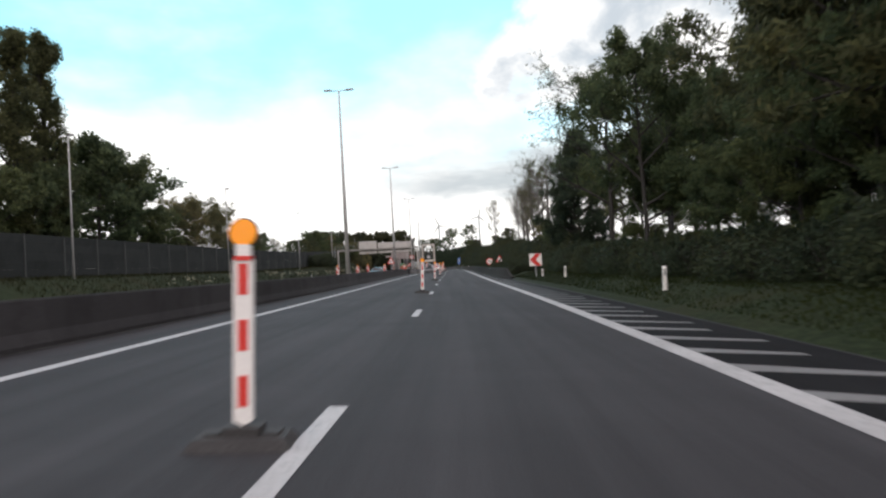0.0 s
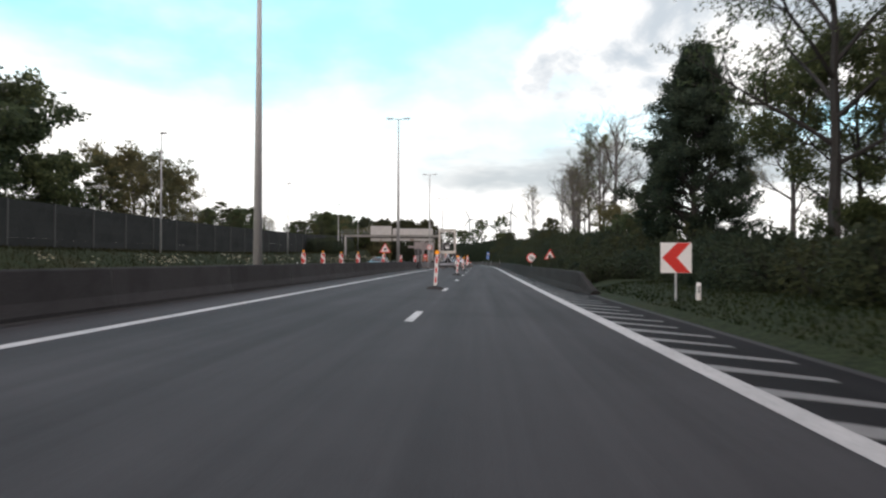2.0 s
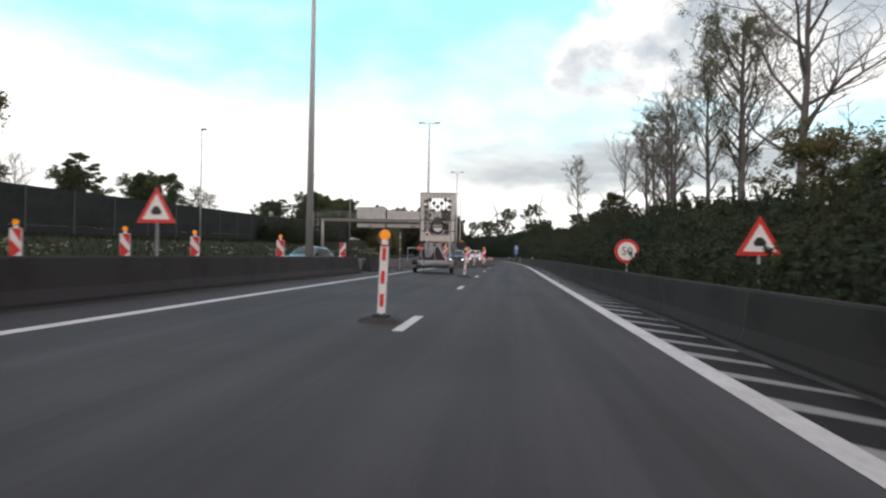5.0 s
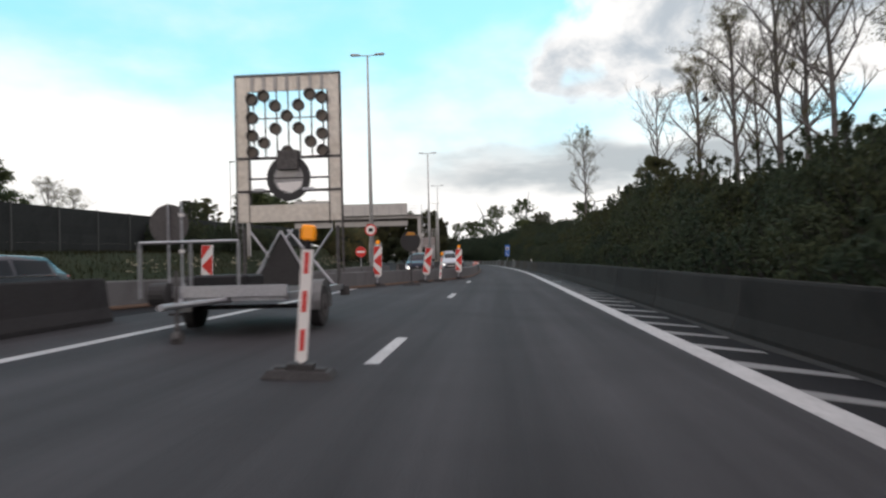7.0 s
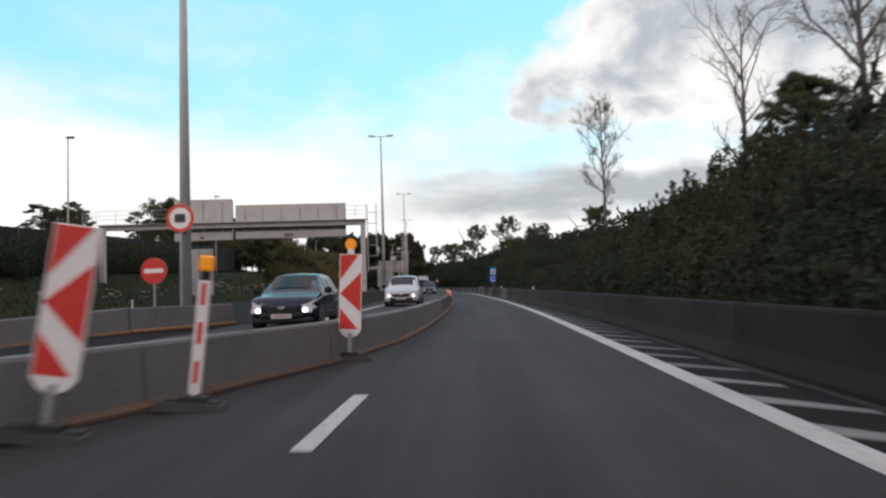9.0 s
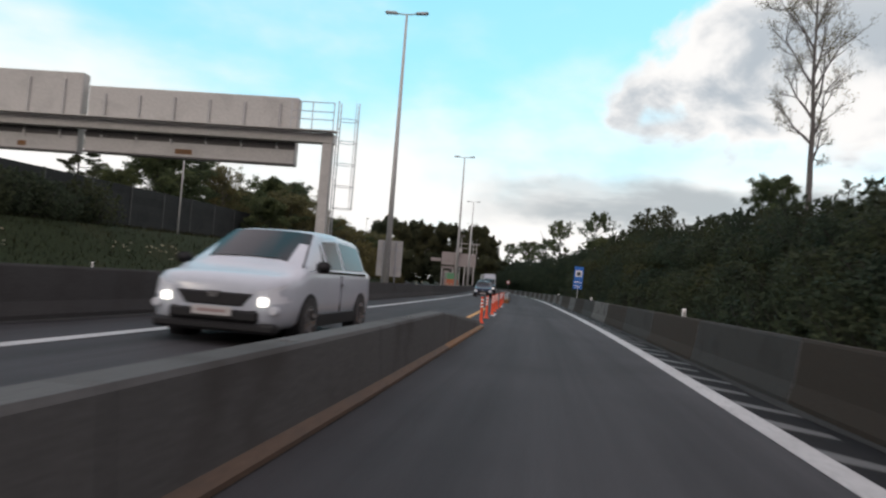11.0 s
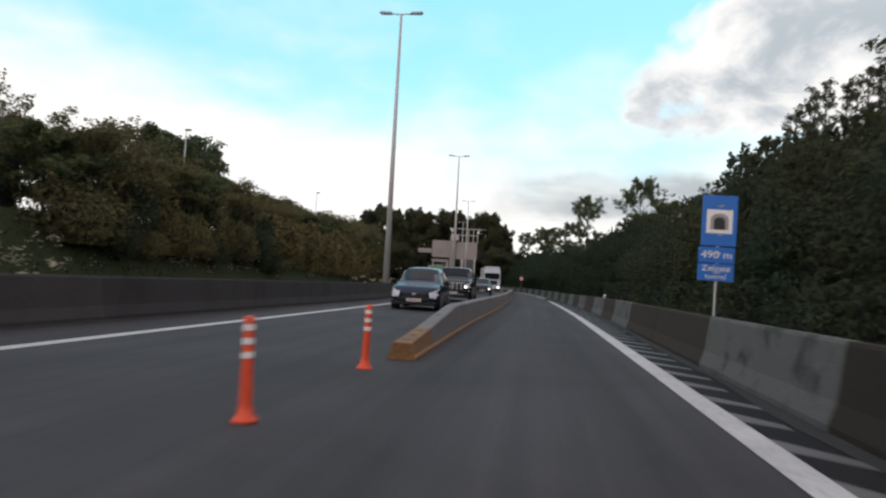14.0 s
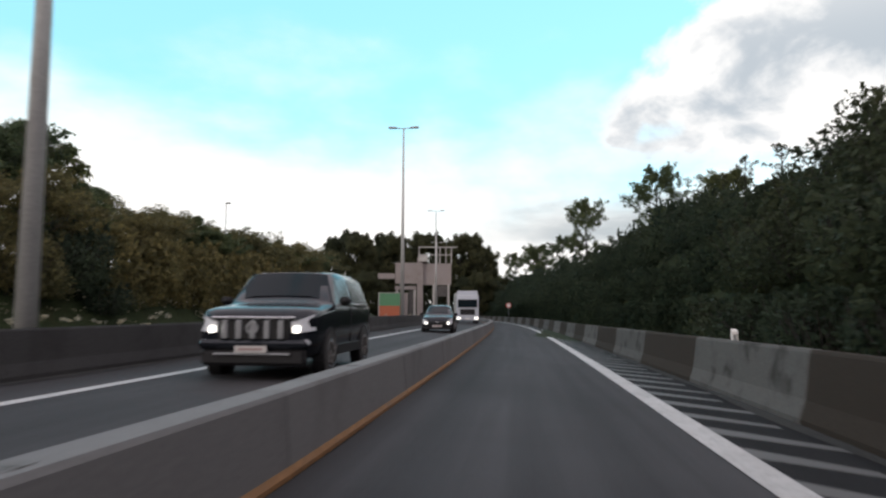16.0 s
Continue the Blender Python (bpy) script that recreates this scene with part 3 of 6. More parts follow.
right_joint = joint_mesh(.87, .46)
SECTION = 5.48
right_mes = [barrier_mesh("concrete_barrier", SECTION, 0.87, 0.46, m) for m in (CONCRETE_GREY, CONCRETE_PALE, CONCRETE_BROWN, CONCRETE_MID)]
right_labels = ["grey concrete roadside barrier section", "pale weathered concrete roadside barrier section", "rust-brown stained concrete roadside barrier section", "damp grey concrete roadside barrier section"]
for k in range(-22, 44):
    s0 = 180.6 + SECTION * k
    kind = 0 if s0 < 150 else (2 if k % 2 else 3) if k < 0 else 3 if k == 1 else 1 if k in (0, 3, 6, 8) or k > 8 and k % 2 == 0 else 2
    lay(right_mes[kind], at(s0, right_edge(s0) + .23), at(s0 + SECTION, right_edge(s0 + SECTION) + .23), "roadside_barrier", right_labels[kind], "roadside barrier", right_joint)
# flared end that slopes into the grass
st = []
for i, (s, u, h) in enumerate(((52.6, 5.75, .16), (53.2, 5.68, .30), (55.2, 5.53, .82), (56.3, 5.45, .87), (58.4, 5.38, .87), (60.02, 5.33, .87))):
    p, th = at(s, u), heading(s)
    st.append([p + Vector((x * math.cos(th), x * math.sin(th), z * h / .9)) for x, z in JERSEY])
tagged(new("barrier_end", sweep("barrier_end", st, CONCRETE_GREY)), "sloped concrete end of the roadside barrier", "barrier", "roadside barrier")

# temporary barrier that splits the two lanes


def temp_section(a, b, h0=1.0, h1=1.0, rusty=False, label="light grey temporary barrier section with a rusty foot", rust=None, skin=None, w=.25):
    L = (b - a).length
    ob = empty("temporary_barrier", label, "barrier", "temporary barrier")
    d = b - a
    ob.matrix_world = Matrix.Translation(a) @ Matrix.Rotation(heading_between(a, b), 4, "Z") @ Matrix.Rotation(math.atan2(d.z, math.hypot(d.x, d.y)), 4, "X")
    body = [[Vector((x, y, .075 + max(z - .075, 0) * h)) for x, z in ((-.17, .075), (-.13, .57), (-.11, .60), (.11, .60), (.13, .57), (.17, .075))] for y, h in ((.008, h0), (L - .008, h1))]
    piece("body", sweep("body", body, RUST if rusty else skin or BARRIER_SKIN), ob)
    foot = [[Vector((x, y, z)) for x, z in ((-w, 0), (-w, .035), (-.165, .08), (.165, .08), (w, .035), (w, 0))] for y in (0.004, L - .004)]
    piece("foot", sweep("foot", foot, rust or RUST), ob, None, "orange rust-stained foot")
    for f in (.2, .5, .8) if rusty else (.5,):
        bm = bmesh.new()
        zt = .075 + .525 * (h0 + (h1 - h0) * f)
        block(bm, -.06, .06, L * f - .045, L * f + .045, zt - .03, zt + .006)
        part("lifting_slot", bm, SOOT, ob)
    return ob


FRONT = [(106.8, -6.95), (111.0, -6.05), (115.2, -5.30), (119.2, -4.10), (123.0, -3.15), (126.8, -2.02), (130.6, -1.08), (134.6, -.56), (138.6, -.38), (142.8, -.30), (147.0, -.25), (151.4, -.22), (155.8, -.20), (160.4, -.18)]
for (s0, u0), (s1, u1) in zip(FRONT, FRONT[1:]):
    temp_section(at(s0, u0), at(s1, u1), rust=RUST_DULL, skin=BARRIER_GRIMY if s0 > 146 else None)
temp_section(at(160.4, -.18), at(167.45, -.10), 1.0, .2, label="grimy ramped end section of the temporary barrier", skin=BARRIER_GRIMY)
temp_section(at(199.5, .13), at(201.4, .11), .30, .48, True, "orange-painted ramped end of the temporary barrier", w=.2)
temp_section(at(201.4, .11), at(205.6, .07), .48, .97, w=.2, label="rising end section of the light grey temporary barrier")
s = 205.6
while s < 330:
    temp_section(at(s, float(np.interp(s, [207, 212, 220], [.07, .06, .16]))), at(s + 5.0, float(np.interp(s + 5, [207, 212, 220], [.07, .06, .16]))), .97, .97, w=.2)
    s += 5.0
BACK = [(141.0, -6.15), (137.0, -7.3), (132.6, -9.4), (128.2, -11.6), (123.6, -13.4)]
for (s1, u1), (s0, u0) in zip(BACK, BACK[1:]):
    temp_section(at(s0, u0, .0 if u0 < -7.4 else None), at(s1, u1, .02 if u1 < -7.4 else None), label="pale temporary barrier section across the crossover")
temp_section(at(101.7, -8.4), at(100.75, -5.75), label="pale barrier section closing the median gap", rust=RUST_DULL)

# ---- lamps ----
def double_lamp(s, u):
    """Tall median lamp with two arms."""
    ob = empty("street_lamp", "tall grey motorway lamp post with two flat heads", "street lamp", "median lamps")
    z0 = 0.1
    ob.matrix_world = stand(s, u, z0)
    H = 15.1 - z0
    part("pole", bars(((0, 0, 0), (0, 0, H), .175, .06), n=14), POLE_GREY, ob, smooth=True)
    part("base_plate", boxes((-.2, .2, -.2, .2, 0, .03)), SOOT, ob)
    part("inspection_door", boxes((-.06, .06, -.14, -.125, .5, .95)), SOOT, ob)
    part("arm", bars(((-1.0, 0, H + .06), (0, 0, H - .02), .035), ((1.0, 0, H + .06), (0, 0, H - .02), .035)), POLE_GREY, ob)
    for x in (-1, 1):
        bm = bmesh.new()
        block(bm, -.36, .36, -.13, .13, -.05, .06)
        for v in bm.verts:
            if v.co.z > 0:
                v.co.x *= .8
                v.co.y *= .6
        bmesh.ops.transform(bm, matrix=pose(x * .82, 0, H + .07, 0, -x * 4, 0), verts=bm.verts[:])
        head = part("lamp_head", bm, SIGN_BACK, ob, bevel=.02)
        bm = boxes((x * .82 - .28, x * .82 + .28, -.10, .10, H - .005, H + .02))
        part("glass", bm, LENS, head)
    return ob


for s, u in ((6.0, -6.8), (51.1, -7.0), (94.6, -6.85), (140.0, -7.05), (185.0, -6.02), (226.0, -5.75), (267.5, -6.35), (311, -6.4), (354, -6.4)):
    double_lamp(s, u)


def single_lamp(s, u):
    ob = empty("verge_lamp", "slim grey lamp post with a single small head", "street lamp", "verge lamps")
    z0 = land(s, u) - .02
    ob.matrix_world = stand(s, u, z0)
    H = 12.65 - z0
    part("pole", bars(((0, 0, 0), (0, 0, H), .085, .04), n=10), POLE_GREY, ob, smooth=True)
    bm = boxes((-.10, .46, -.11, .11, H - .03, H + .10))
    part("lamp_head", bm, SOOT, ob, bevel=.03)
    part("glass", boxes((.0, .40, -.08, .08, H - .05, H - .031)), LENS, ob)
    return ob


for s, u in ((50.3, -27.8), (88.1, -27.9), (130.1, -27.8), (170.8, -27.6), (205.0, -27.6), (246, -27.6), (288, -27.6)):
    single_lamp(s, u)


# ---- noise wall behind the opposite carriageway ----
def noise_wall(s):
    a, b = at(s, -31.7, 0), at(s + 5.5, -31.7, 0)
    za, zb = land(s, -31.7) - .15, land(s + 5.5, -31.7) - .15
    h = 3.42
    ob = empty("noise_wall", "dark green-grey noise wall panel between posts", "noise wall", "noise wall", "")
    ob.matrix_world = Matrix.Translation((a.x, a.y, za)) @ Matrix.Rotation(heading_between(a, b), 4, "Z")
    L, dz = (b - a).length, zb - za
    for k in range(5):
        z0 = .08 + k * h / 5
        vs = [Vector((x, y, z + dz * y / L)) for y in (.06, L - .06) for x, z in ((-.06, z0), (.05, z0), (.054, z0 + h / 10), (.05, z0 + h / 5 - .006), (-.06, z0 + h / 5 - .006))]
        me = mesh("plank", vs, [(0, 1, 6, 5), (1, 2, 7, 6), (2, 3, 8, 7), (3, 4, 9, 8), (4, 0, 5, 9), (4, 3, 2, 1, 0), (5, 6, 7, 8, 9)], WALL_GREEN)
        piece("plank", me, ob)
    part("post", boxes((-.09, .10, -.07, .07, 0, h + .12)), WALL_POST, ob)
    return ob


for k in range(-4, 35):
    noise_wall(39.5 + 5.5 * k)


# ---- road works: beacons, boards, orange posts ----
def rubber_foot(parent, w=.66, d=.40):
    bm = bmesh.new()
    block(bm, -w / 2, w / 2, -d / 2, d / 2, 0, .075)
    for v in bm.verts:
        if v.co.z > .05:
            v.co.x *= .86
            v.co.y *= .75
    block(bm, -.12, .12, -.10, .10, .07, .13)
    block(bm, -w * .36, -w * .2, -d * .2, d * .2, .07, .095)
    block(bm, w * .2, w * .36, -d * .2, d * .2, .07, .095)
    return part("foot", bm, RUBBER, parent, "black rubber ballast foot")


def warning_lamp(parent, z, x=0.0, lit=AMBER):
    lamp = part("warning_lamp", disc(.088, .05, -.03, x, z + .15, 24), lit, parent, "round amber warning lamp", bevel=.006)
    part("lamp_ring", ring(.086, .097, .03, -.02, x, z + .15, 24), BLACKPLASTIC, lamp)
    part("lamp_neck", boxes((x - .045, x + .045, -.035, .045, z, z + .075)), SIGN_WHITE, lamp)
    return lamp


def beacon(label, lamp=True, amber_box=False):
    ob = empty("beacon_post", label, "beacon", "beacon posts")
    rubber_foot(ob)
    w = .052 if amber_box else .062
    part("post", plate([(-w, .16), (0, .13), (w, .16), (w, 1.20), (-w, 1.20)], .05, -.025), SIGN_WHITE, ob, "white post")
    for k in range(3):
        z = .25 + k * .36
        part("red_band", plate(rect(.03 - w, w - .03, z, z + .20), .003, -.0285), SIGN_RED, ob)
    if amber_box:
        part("lamp_socket", bars(((0, 0, 1.20), (0, 0, 1.30), .04)), BLACKPLASTIC, ob)
        part("warning_lamp", boxes((-.066, .066, -.05, .05, 1.28, 1.43)), AMBER, ob, "square amber warning lamp", bevel=.02)
    elif lamp:
        part("collar", boxes((-.05, .05, -.04, .04, 1.19, 1.22)), SIGN_RED, ob)
        warning_lamp(ob, 1.22)
    return ob


b0 = beacon("red and white banded beacon post with round amber lamp")
b0.matrix_world = stand(1.45, -.40, None, 4, 0, 2.8)
for s, u, turn, lean in ((26.55, -.38, -6, 2.8), (51.4, -.38, 5, 3.2), (76.2, -.42, -3, 2)):
    copy_thing(b0, stand(s, u, None, turn, 0, lean))
b1 = beacon("red and white banded beacon post with square amber lamp", True, True)
b1.matrix_world = stand(99.3, -.52, None, 6, 0, 4.5)
copy_thing(b1, stand(126.75, -1.41, None, 8, 0, 6))


def board(label, lamp=0, flip=1):
    """Red and white direction board on a foot."""
    ob = empty("direction_board", label, "traffic board", "direction boards")
    rubber_foot(ob, .75, .40)
    part("stem", boxes((-.03, .03, -.03, .03, .13, .42)), GALV, ob)
    w, z0, z1 = .17, .36, 1.62
    panel = part("panel", plate([(-w, z0 + .10), (-w + .06, z0 + .02), (0, z0 - .03), (w - .06, z0 + .02), (w, z0 + .10), (w, z1), (-w, z1)], .03, -.015), SIGN_WHITE, ob, "white board", bevel=.004)
    i = w - .012
    for name, pts in (("red_corner", [(-i, z1 - .012), (i * .75, z1 - .012), (-i, z1 - .40)]),
                      ("red_arrow", [(i, z1 - .28), (i, z1 - .88), (-i, z1 - .60)]),
                      ("red_corner", [(-i, z0 + .12), (i * .75, z0 + .12), (-i, z0 + .44)])):
        part(name, plate([(flip * x, z) for x, z in (pts if flip > 0 else pts[::-1])], .003, -.0185), SIGN_RED, panel)
    if lamp:
        warning_lamp(ob, z1, 0, AMBER)
    return ob


p0 = board("red and white direction board with amber lamp on a rubber foot", 1)
p0.matrix_world = stand(120.9, -3.45, None, 4, 0, 2)
for s, u, turn, lean in ((131.0, -.74, 2, 2),):
    copy_thing(p0, stand(s, u, None, turn, 0, lean))
p1 = board("red and white direction board without lamp")
p1.matrix_world = stand(104.3, -7.7, .03, 10)
for s, u, turn, lean in ((112.2, -6.85, -3, 2), (125.45, -2.0, 10, 9)):
    copy_thing(p1, stand(s, u, .05 if u < -5.6 else None, turn, 0, lean))
p2 = board("red and white direction board in the crossover taper", 1, -1)
p2.matrix_world = stand(78.7, -12.3, 0, 0)
for s, u in ((83.4, -11.85), (87.7, -11.15), (90.9, -10.2), (95.5, -8.4)):
    copy_thing(p2, stand(s, u, 0.0, 5))


def orange_post():
    ob = empty("orange_post", "flexible orange marker post with white reflective bands", "marker post", "orange posts")
    bm = bmesh.new()
    n = 14
    rings = []
    for r, z in ((.098, 0), (.093, .018), (.062, .05), (.046, .14), (.040, .40), (.038, .74), (.031, .765)):
        rings.append([bm.verts.new((r * math.cos(2 * math.pi * i / n), r * math.sin(2 * math.pi * i / n), z)) for i in range(n)])
    for a, b in zip(rings, rings[1:]):
        for i in range(n):
            bm.faces.new((a[i], a[(i + 1) % n], b[(i + 1) % n], b[i]))
    bm.faces.new(rings[0][::-1])
    bm.faces.new(rings[-1])
    part("post", bm, ORANGE, ob, smooth=True)
    for z in (.46, .56, .66):
        part("white_band", bars(((0, 0, z), (0, 0, z + .045), .0430, .0415), n=14), SIGN_WHITE, ob)
    return ob


op = orange_post()
op.matrix_world = stand(169.5, -.07)
for i, s in enumerate((172.9, 176.5, 180.1, 183.7, 187.7, 191.5, 194.9, 198.3)):
    copy_thing(op, stand(s, -.11 + .03 * math.sin(i * 1.9), None, i * 40, (-1) ** i * 1.5, 2.0 * math.sin(i * 2.1)))

# ---- the arrow-board trailer ----
def arrow_trailer():
    ob = empty("arrow_trailer", "aluminium arrow-board trailer with unlit lamps parked in the closed lane", "trailer")
    ob.matrix_world = stand(103.75, -2.50, None, 0, 0, 0)
    z0, z1, w = 1.66, 4.22, .94
    boardp = empty("arrow_board", "upright lamp board in an aluminium frame", "")
    boardp.parent = ob
    boardp.location = (0, 2.05, 0)
    boardp.scale = (1.05, 1.05, 1.08)
    for x in (-1, 1):
        part("side_band", boxes((min(x * w, x * (w - .20)), max(x * w, x * (w - .20)), -.02, .02, z0, z1)), ALU, boardp, "cream aluminium band", bevel=.006)
        part("edge_tube", bars(((x * (w + .015), .0, z0 - .9), (x * (w + .015), .0, z1 + .03), .022)), SOOT, boardp)
        part("inner_tube", bars(((x * (w - .215), .03, z0 - .05), (x * (w - .215), .03, z1), .02)), SOOT, boardp)
    part("top_band", boxes((-w + .20, w - .20, -.018, .018, z1 - .27, z1)), ALU, boardp, "ribbed aluminium top band")
    for i in range(7):
        x = (i - 3) * .212
        part("rib", boxes((x - .03, x + .03, -.035, -.018, z1 - .26, z1 - .01)), CREAM, boardp)
    for z in (z1 + .01, 2.78, 2.20):
        part("cross_bar", boxes((-w - .02, w + .02, -.03, .03, z - .022, z + .022)), SOOT, boardp)
    part("cross_bar", bars(((-w + .2, .02, 3.48), (w - .2, .02, 3.48), .012)), SOOT, boardp)
    part("bottom_band", boxes((-w + .22, w - .22, -.02, .02, z0, z0 + .30)), ALU, boardp, "cream aluminium lower band", bevel=.006)
    lows = [(3.80, 3.48, 3.17, 2.88), (3.86, 3.04), (3.68, 3.28), (3.50, 2.88), (3.68, 3.28), (3.86, 3.04), (3.80, 3.48, 3.17, 2.88)]
    for i, zs in enumerate(lows):
        x = (i - 3) * .212
        part("lamp_rail", bars(((x, .03, 2.78), (x, .03, z1 - .26), .014)), SOOT, boardp)
        for z in zs:
            lamp = part("lamp", disc(.092, .07, -.05, x, z, 20), AMBER_DARK, boardp, "unlit amber lamp")
            part("hood", ring(.090, .102, .10, -.11, x, z, 20), SOOT, lamp)
    part("control_box", boxes((-.19, .19, -.10, .10, 2.56, 2.90)), SOOT, boardp, "dark control box", bevel=.01)
    sign = part("round_sign", disc(.40, .012, -.03, 0, 2.42), SIGN_BACK, boardp, "round sign turned half away")
    part("dark_rim", ring(.27, .40, .006, -.038, 0, 2.42), SIGN_BLACK, sign)
    part("pale_arrow", plate([(-.22, 2.34), (-.16, 2.22), (.05, 2.16), (.24, 2.26), (.24, 2.36)], .004, -.036), SIGN_WHITE, sign)
    part("pale_arrow", plate([(-.22, 2.44), (.10, 2.44), (.20, 2.56), (.02, 2.58), (-.20, 2.62)], .004, -.036), CREAM, sign)
    part("sign_bar", bars(((-w + .2, -.02, 2.42), (w - .2, -.02, 2.42), .018)), SOOT, boardp)
    for x in (-.55, .35):
        part("clamp", boxes((x - .1, x + .1, -.05, .03, 2.2, 2.25)), GALV, boardp)
    # chassis
    part("chassis", boxes((-.95, -.87, -1.3, 2.2, .50, .60), (.87, .95, -1.3, 2.2, .50, .60), (-.95, .95, -1.3, -1.2, .50, .60), (-.95, .95, 2.1, 2.2, .50, .60), (-.95, .95, -.05, .05, .46, .58)), GALV, ob, "galvanised chassis")
    part("deck", boxes((-.86, .86, -1.19, 2.09, .56, .60)), SOOT, ob, "dirty deck")
    part("side_board", boxes((-.93, .93, -1.36, -1.31, .56, .72)), GALV, ob, "dented galvanised front board")
    part("axle", bars(((-1.0, .1, .33), (1.0, .1, .33), .035)), SOOT, ob)
    for x in (-1, 1):
        part("brace", bars(((x * .80, 2.05, .60), (-x * .05, 2.05, 1.64), .028)), GALV, ob)
        part("brace", bars(((x * .05, 2.10, .60), (x * .80, 2.10, 1.64), .022)), GALV, ob)
        part("upright", bars(((x * .90, 2.08, .55), (x * .90, 2.08, 1.70), .035)), SOOT, ob)
        wheel = part("wheel", bars(((x * .92, .1, .33), (x * 1.10, .1, .33), .33), n=24), RUBBER, ob, "worn trailer tyre", bevel=.02)
        part("rim", bars(((x * 1.095, .1, .33), (x * 1.112, .1, .33), .19), n=20), SOOT, wheel)
        part("hub", bars(((x * 1.11, .1, .33), (x * 1.135, .1, .33), .06), n=12), SOOT, wheel)
        bm = bmesh.new()
        n = 10
        a = [[bm.verts.new((x * xx, .1 + .40 * math.cos(math.pi * (i / n * 1.1 - .05)), .35 + .40 * math.sin(math.pi * (i / n * 1.1 - .05)))) for i in range(n + 1)] for xx in (.90, 1.13)]
        for i in range(n):
            bm.faces.new((a[0][i], a[0][i + 1], a[1][i + 1], a[1][i]))
        bmesh.ops.solidify(bm, geom=bm.faces[:], thickness=.012)
        part("mudguard", bm, SIGN_BACK, ob, "curved mudguard")
        part("tail_board", boxes((x * .93 - .09 + (.05 * x), x * .93 + .09 + (.05 * x), 2.21, 2.24, .38, .56)), SOOT, ob)
    part("drawbar", bars(((-.6, -1.25, .52), (-.25, -2.3, .50), .04), ((.1, -1.25, .52), (-.25, -2.3, .50), .04), ((-.25, -2.3, .50), (-.25, -2.65, .50), .045)), GALV, ob)
    part("jockey_wheel", bars(((-.25, -2.2, .12), (-.25, -2.2, .95), .028), ((-.30, -2.2, .09), (-.20, -2.2, .09), .09)), SOOT, ob)
    part("guard_rail", bars(((-1.25, -1.2, .55), (-1.25, -1.2, 1.35), .022), ((-1.25, -1.2, 1.35), (.20, -1.2, 1.35), .022), ((.20, -1.2, 1.35), (.20, -1.2, .55), .022), ((-.5, -1.2, .58), (-.5, -1.2, 1.35), .02)), GALV, ob, "tubular guard rail")
    part("tarpaulin", plate([(-.42, .62), (.62, .62), (.10, 1.52)], .03, 1.15), RUBBER, ob, "dark triangular sheet on the deck", bevel=.01)
    for x in (-.47, .67):
        part("sheet_leg", bars(((x, 1.13, .60), (.10, 1.13, 1.58), .022)), GALV, ob)
    part("battery_box", boxes((-.70, .25, -.95, -.25, .60, .86)), BLACKPLASTIC, ob, "black battery box", bevel=.03)
    part("cable_reel", bars(((-.95, -1.45, .62), (-.70, -1.45, .62), .16), n=16), RUBBER, ob)
    return ob


arrow_trailer()


# ---- signs ----
def post(parent, x, z0, z1, r=.03, y=.05):
    return part("post", bars(((x, y, z0), (x, y, z1), r)), GALV, parent)


def chevron_sign():
    ob = empty("chevron_sign", "white square bend board with a red chevron on a post", "traffic sign")
    ob.matrix_world = stand(45.0, 6.71, land(45, 6.71), -3)
    post(ob, .0, 0, 1.4, .034)
    face = part("face", plate(rect(-.42, .42, .76, 1.60), .02, 0), SIGN_WHITE, ob, "white face", bevel=.004)
    part("red_chevron", plate([(.02, 1.59), (.38, 1.59), (.02, 1.18), (.38, .77), (.02, .77), (-.38, 1.18)], .003, -.0035), SIGN_RED, face)
    part("face_back", plate(rect(-.41, .41, .77, 1.59), .012, .021), SIGN_BACK, ob)
    return ob


chevron_sign()


def round_sign(s, u, z, r, label, text="", turn=0, base=None, name="speed_sign"):
    ob = empty(name, label, "traffic sign")
    zb = land(s, u) if base is None else base
    ob.matrix_world = stand(s, u, zb, turn)
    h = z - zb
    post(ob, 0, 0, h + r * .8, .035)
    face = part("face", disc(r, .015, 0, 0, h, 40), SIGN_WHITE, ob, "round white face")
    part("red_ring", ring(r * .76, r * .995, .004, -.0045, 0, h, 40), SIGN_RED, face)
    part("face_back", disc(r * .98, .01, .016, 0, h, 32), SIGN_BACK, ob)
    if text:
        lettering("numeral", text, r * .92, 0, -.005, h - r * .02, SIGN_BLACK, face)
    return ob, face, h


round_sign(93.4, 6.2, 1.36, .47, "round white fifty speed limit sign with a red ring", "50", -2)
ob, face, h = round_sign(139.6, -7.03, 3.22, .40, "round red-ringed prohibition sign on the lamp post", "", 0, .1, "prohibition_sign")
part("pictogram", plate(rect(-.15, .15, h - .12, h + .12), .004, -.0045), SIGN_BLACK, face, bevel=.0)
ob, face, h = round_sign(335.0, 5.6, 2.6, .45, "small round white sign far along the road", "", 0, None, "far_sign")


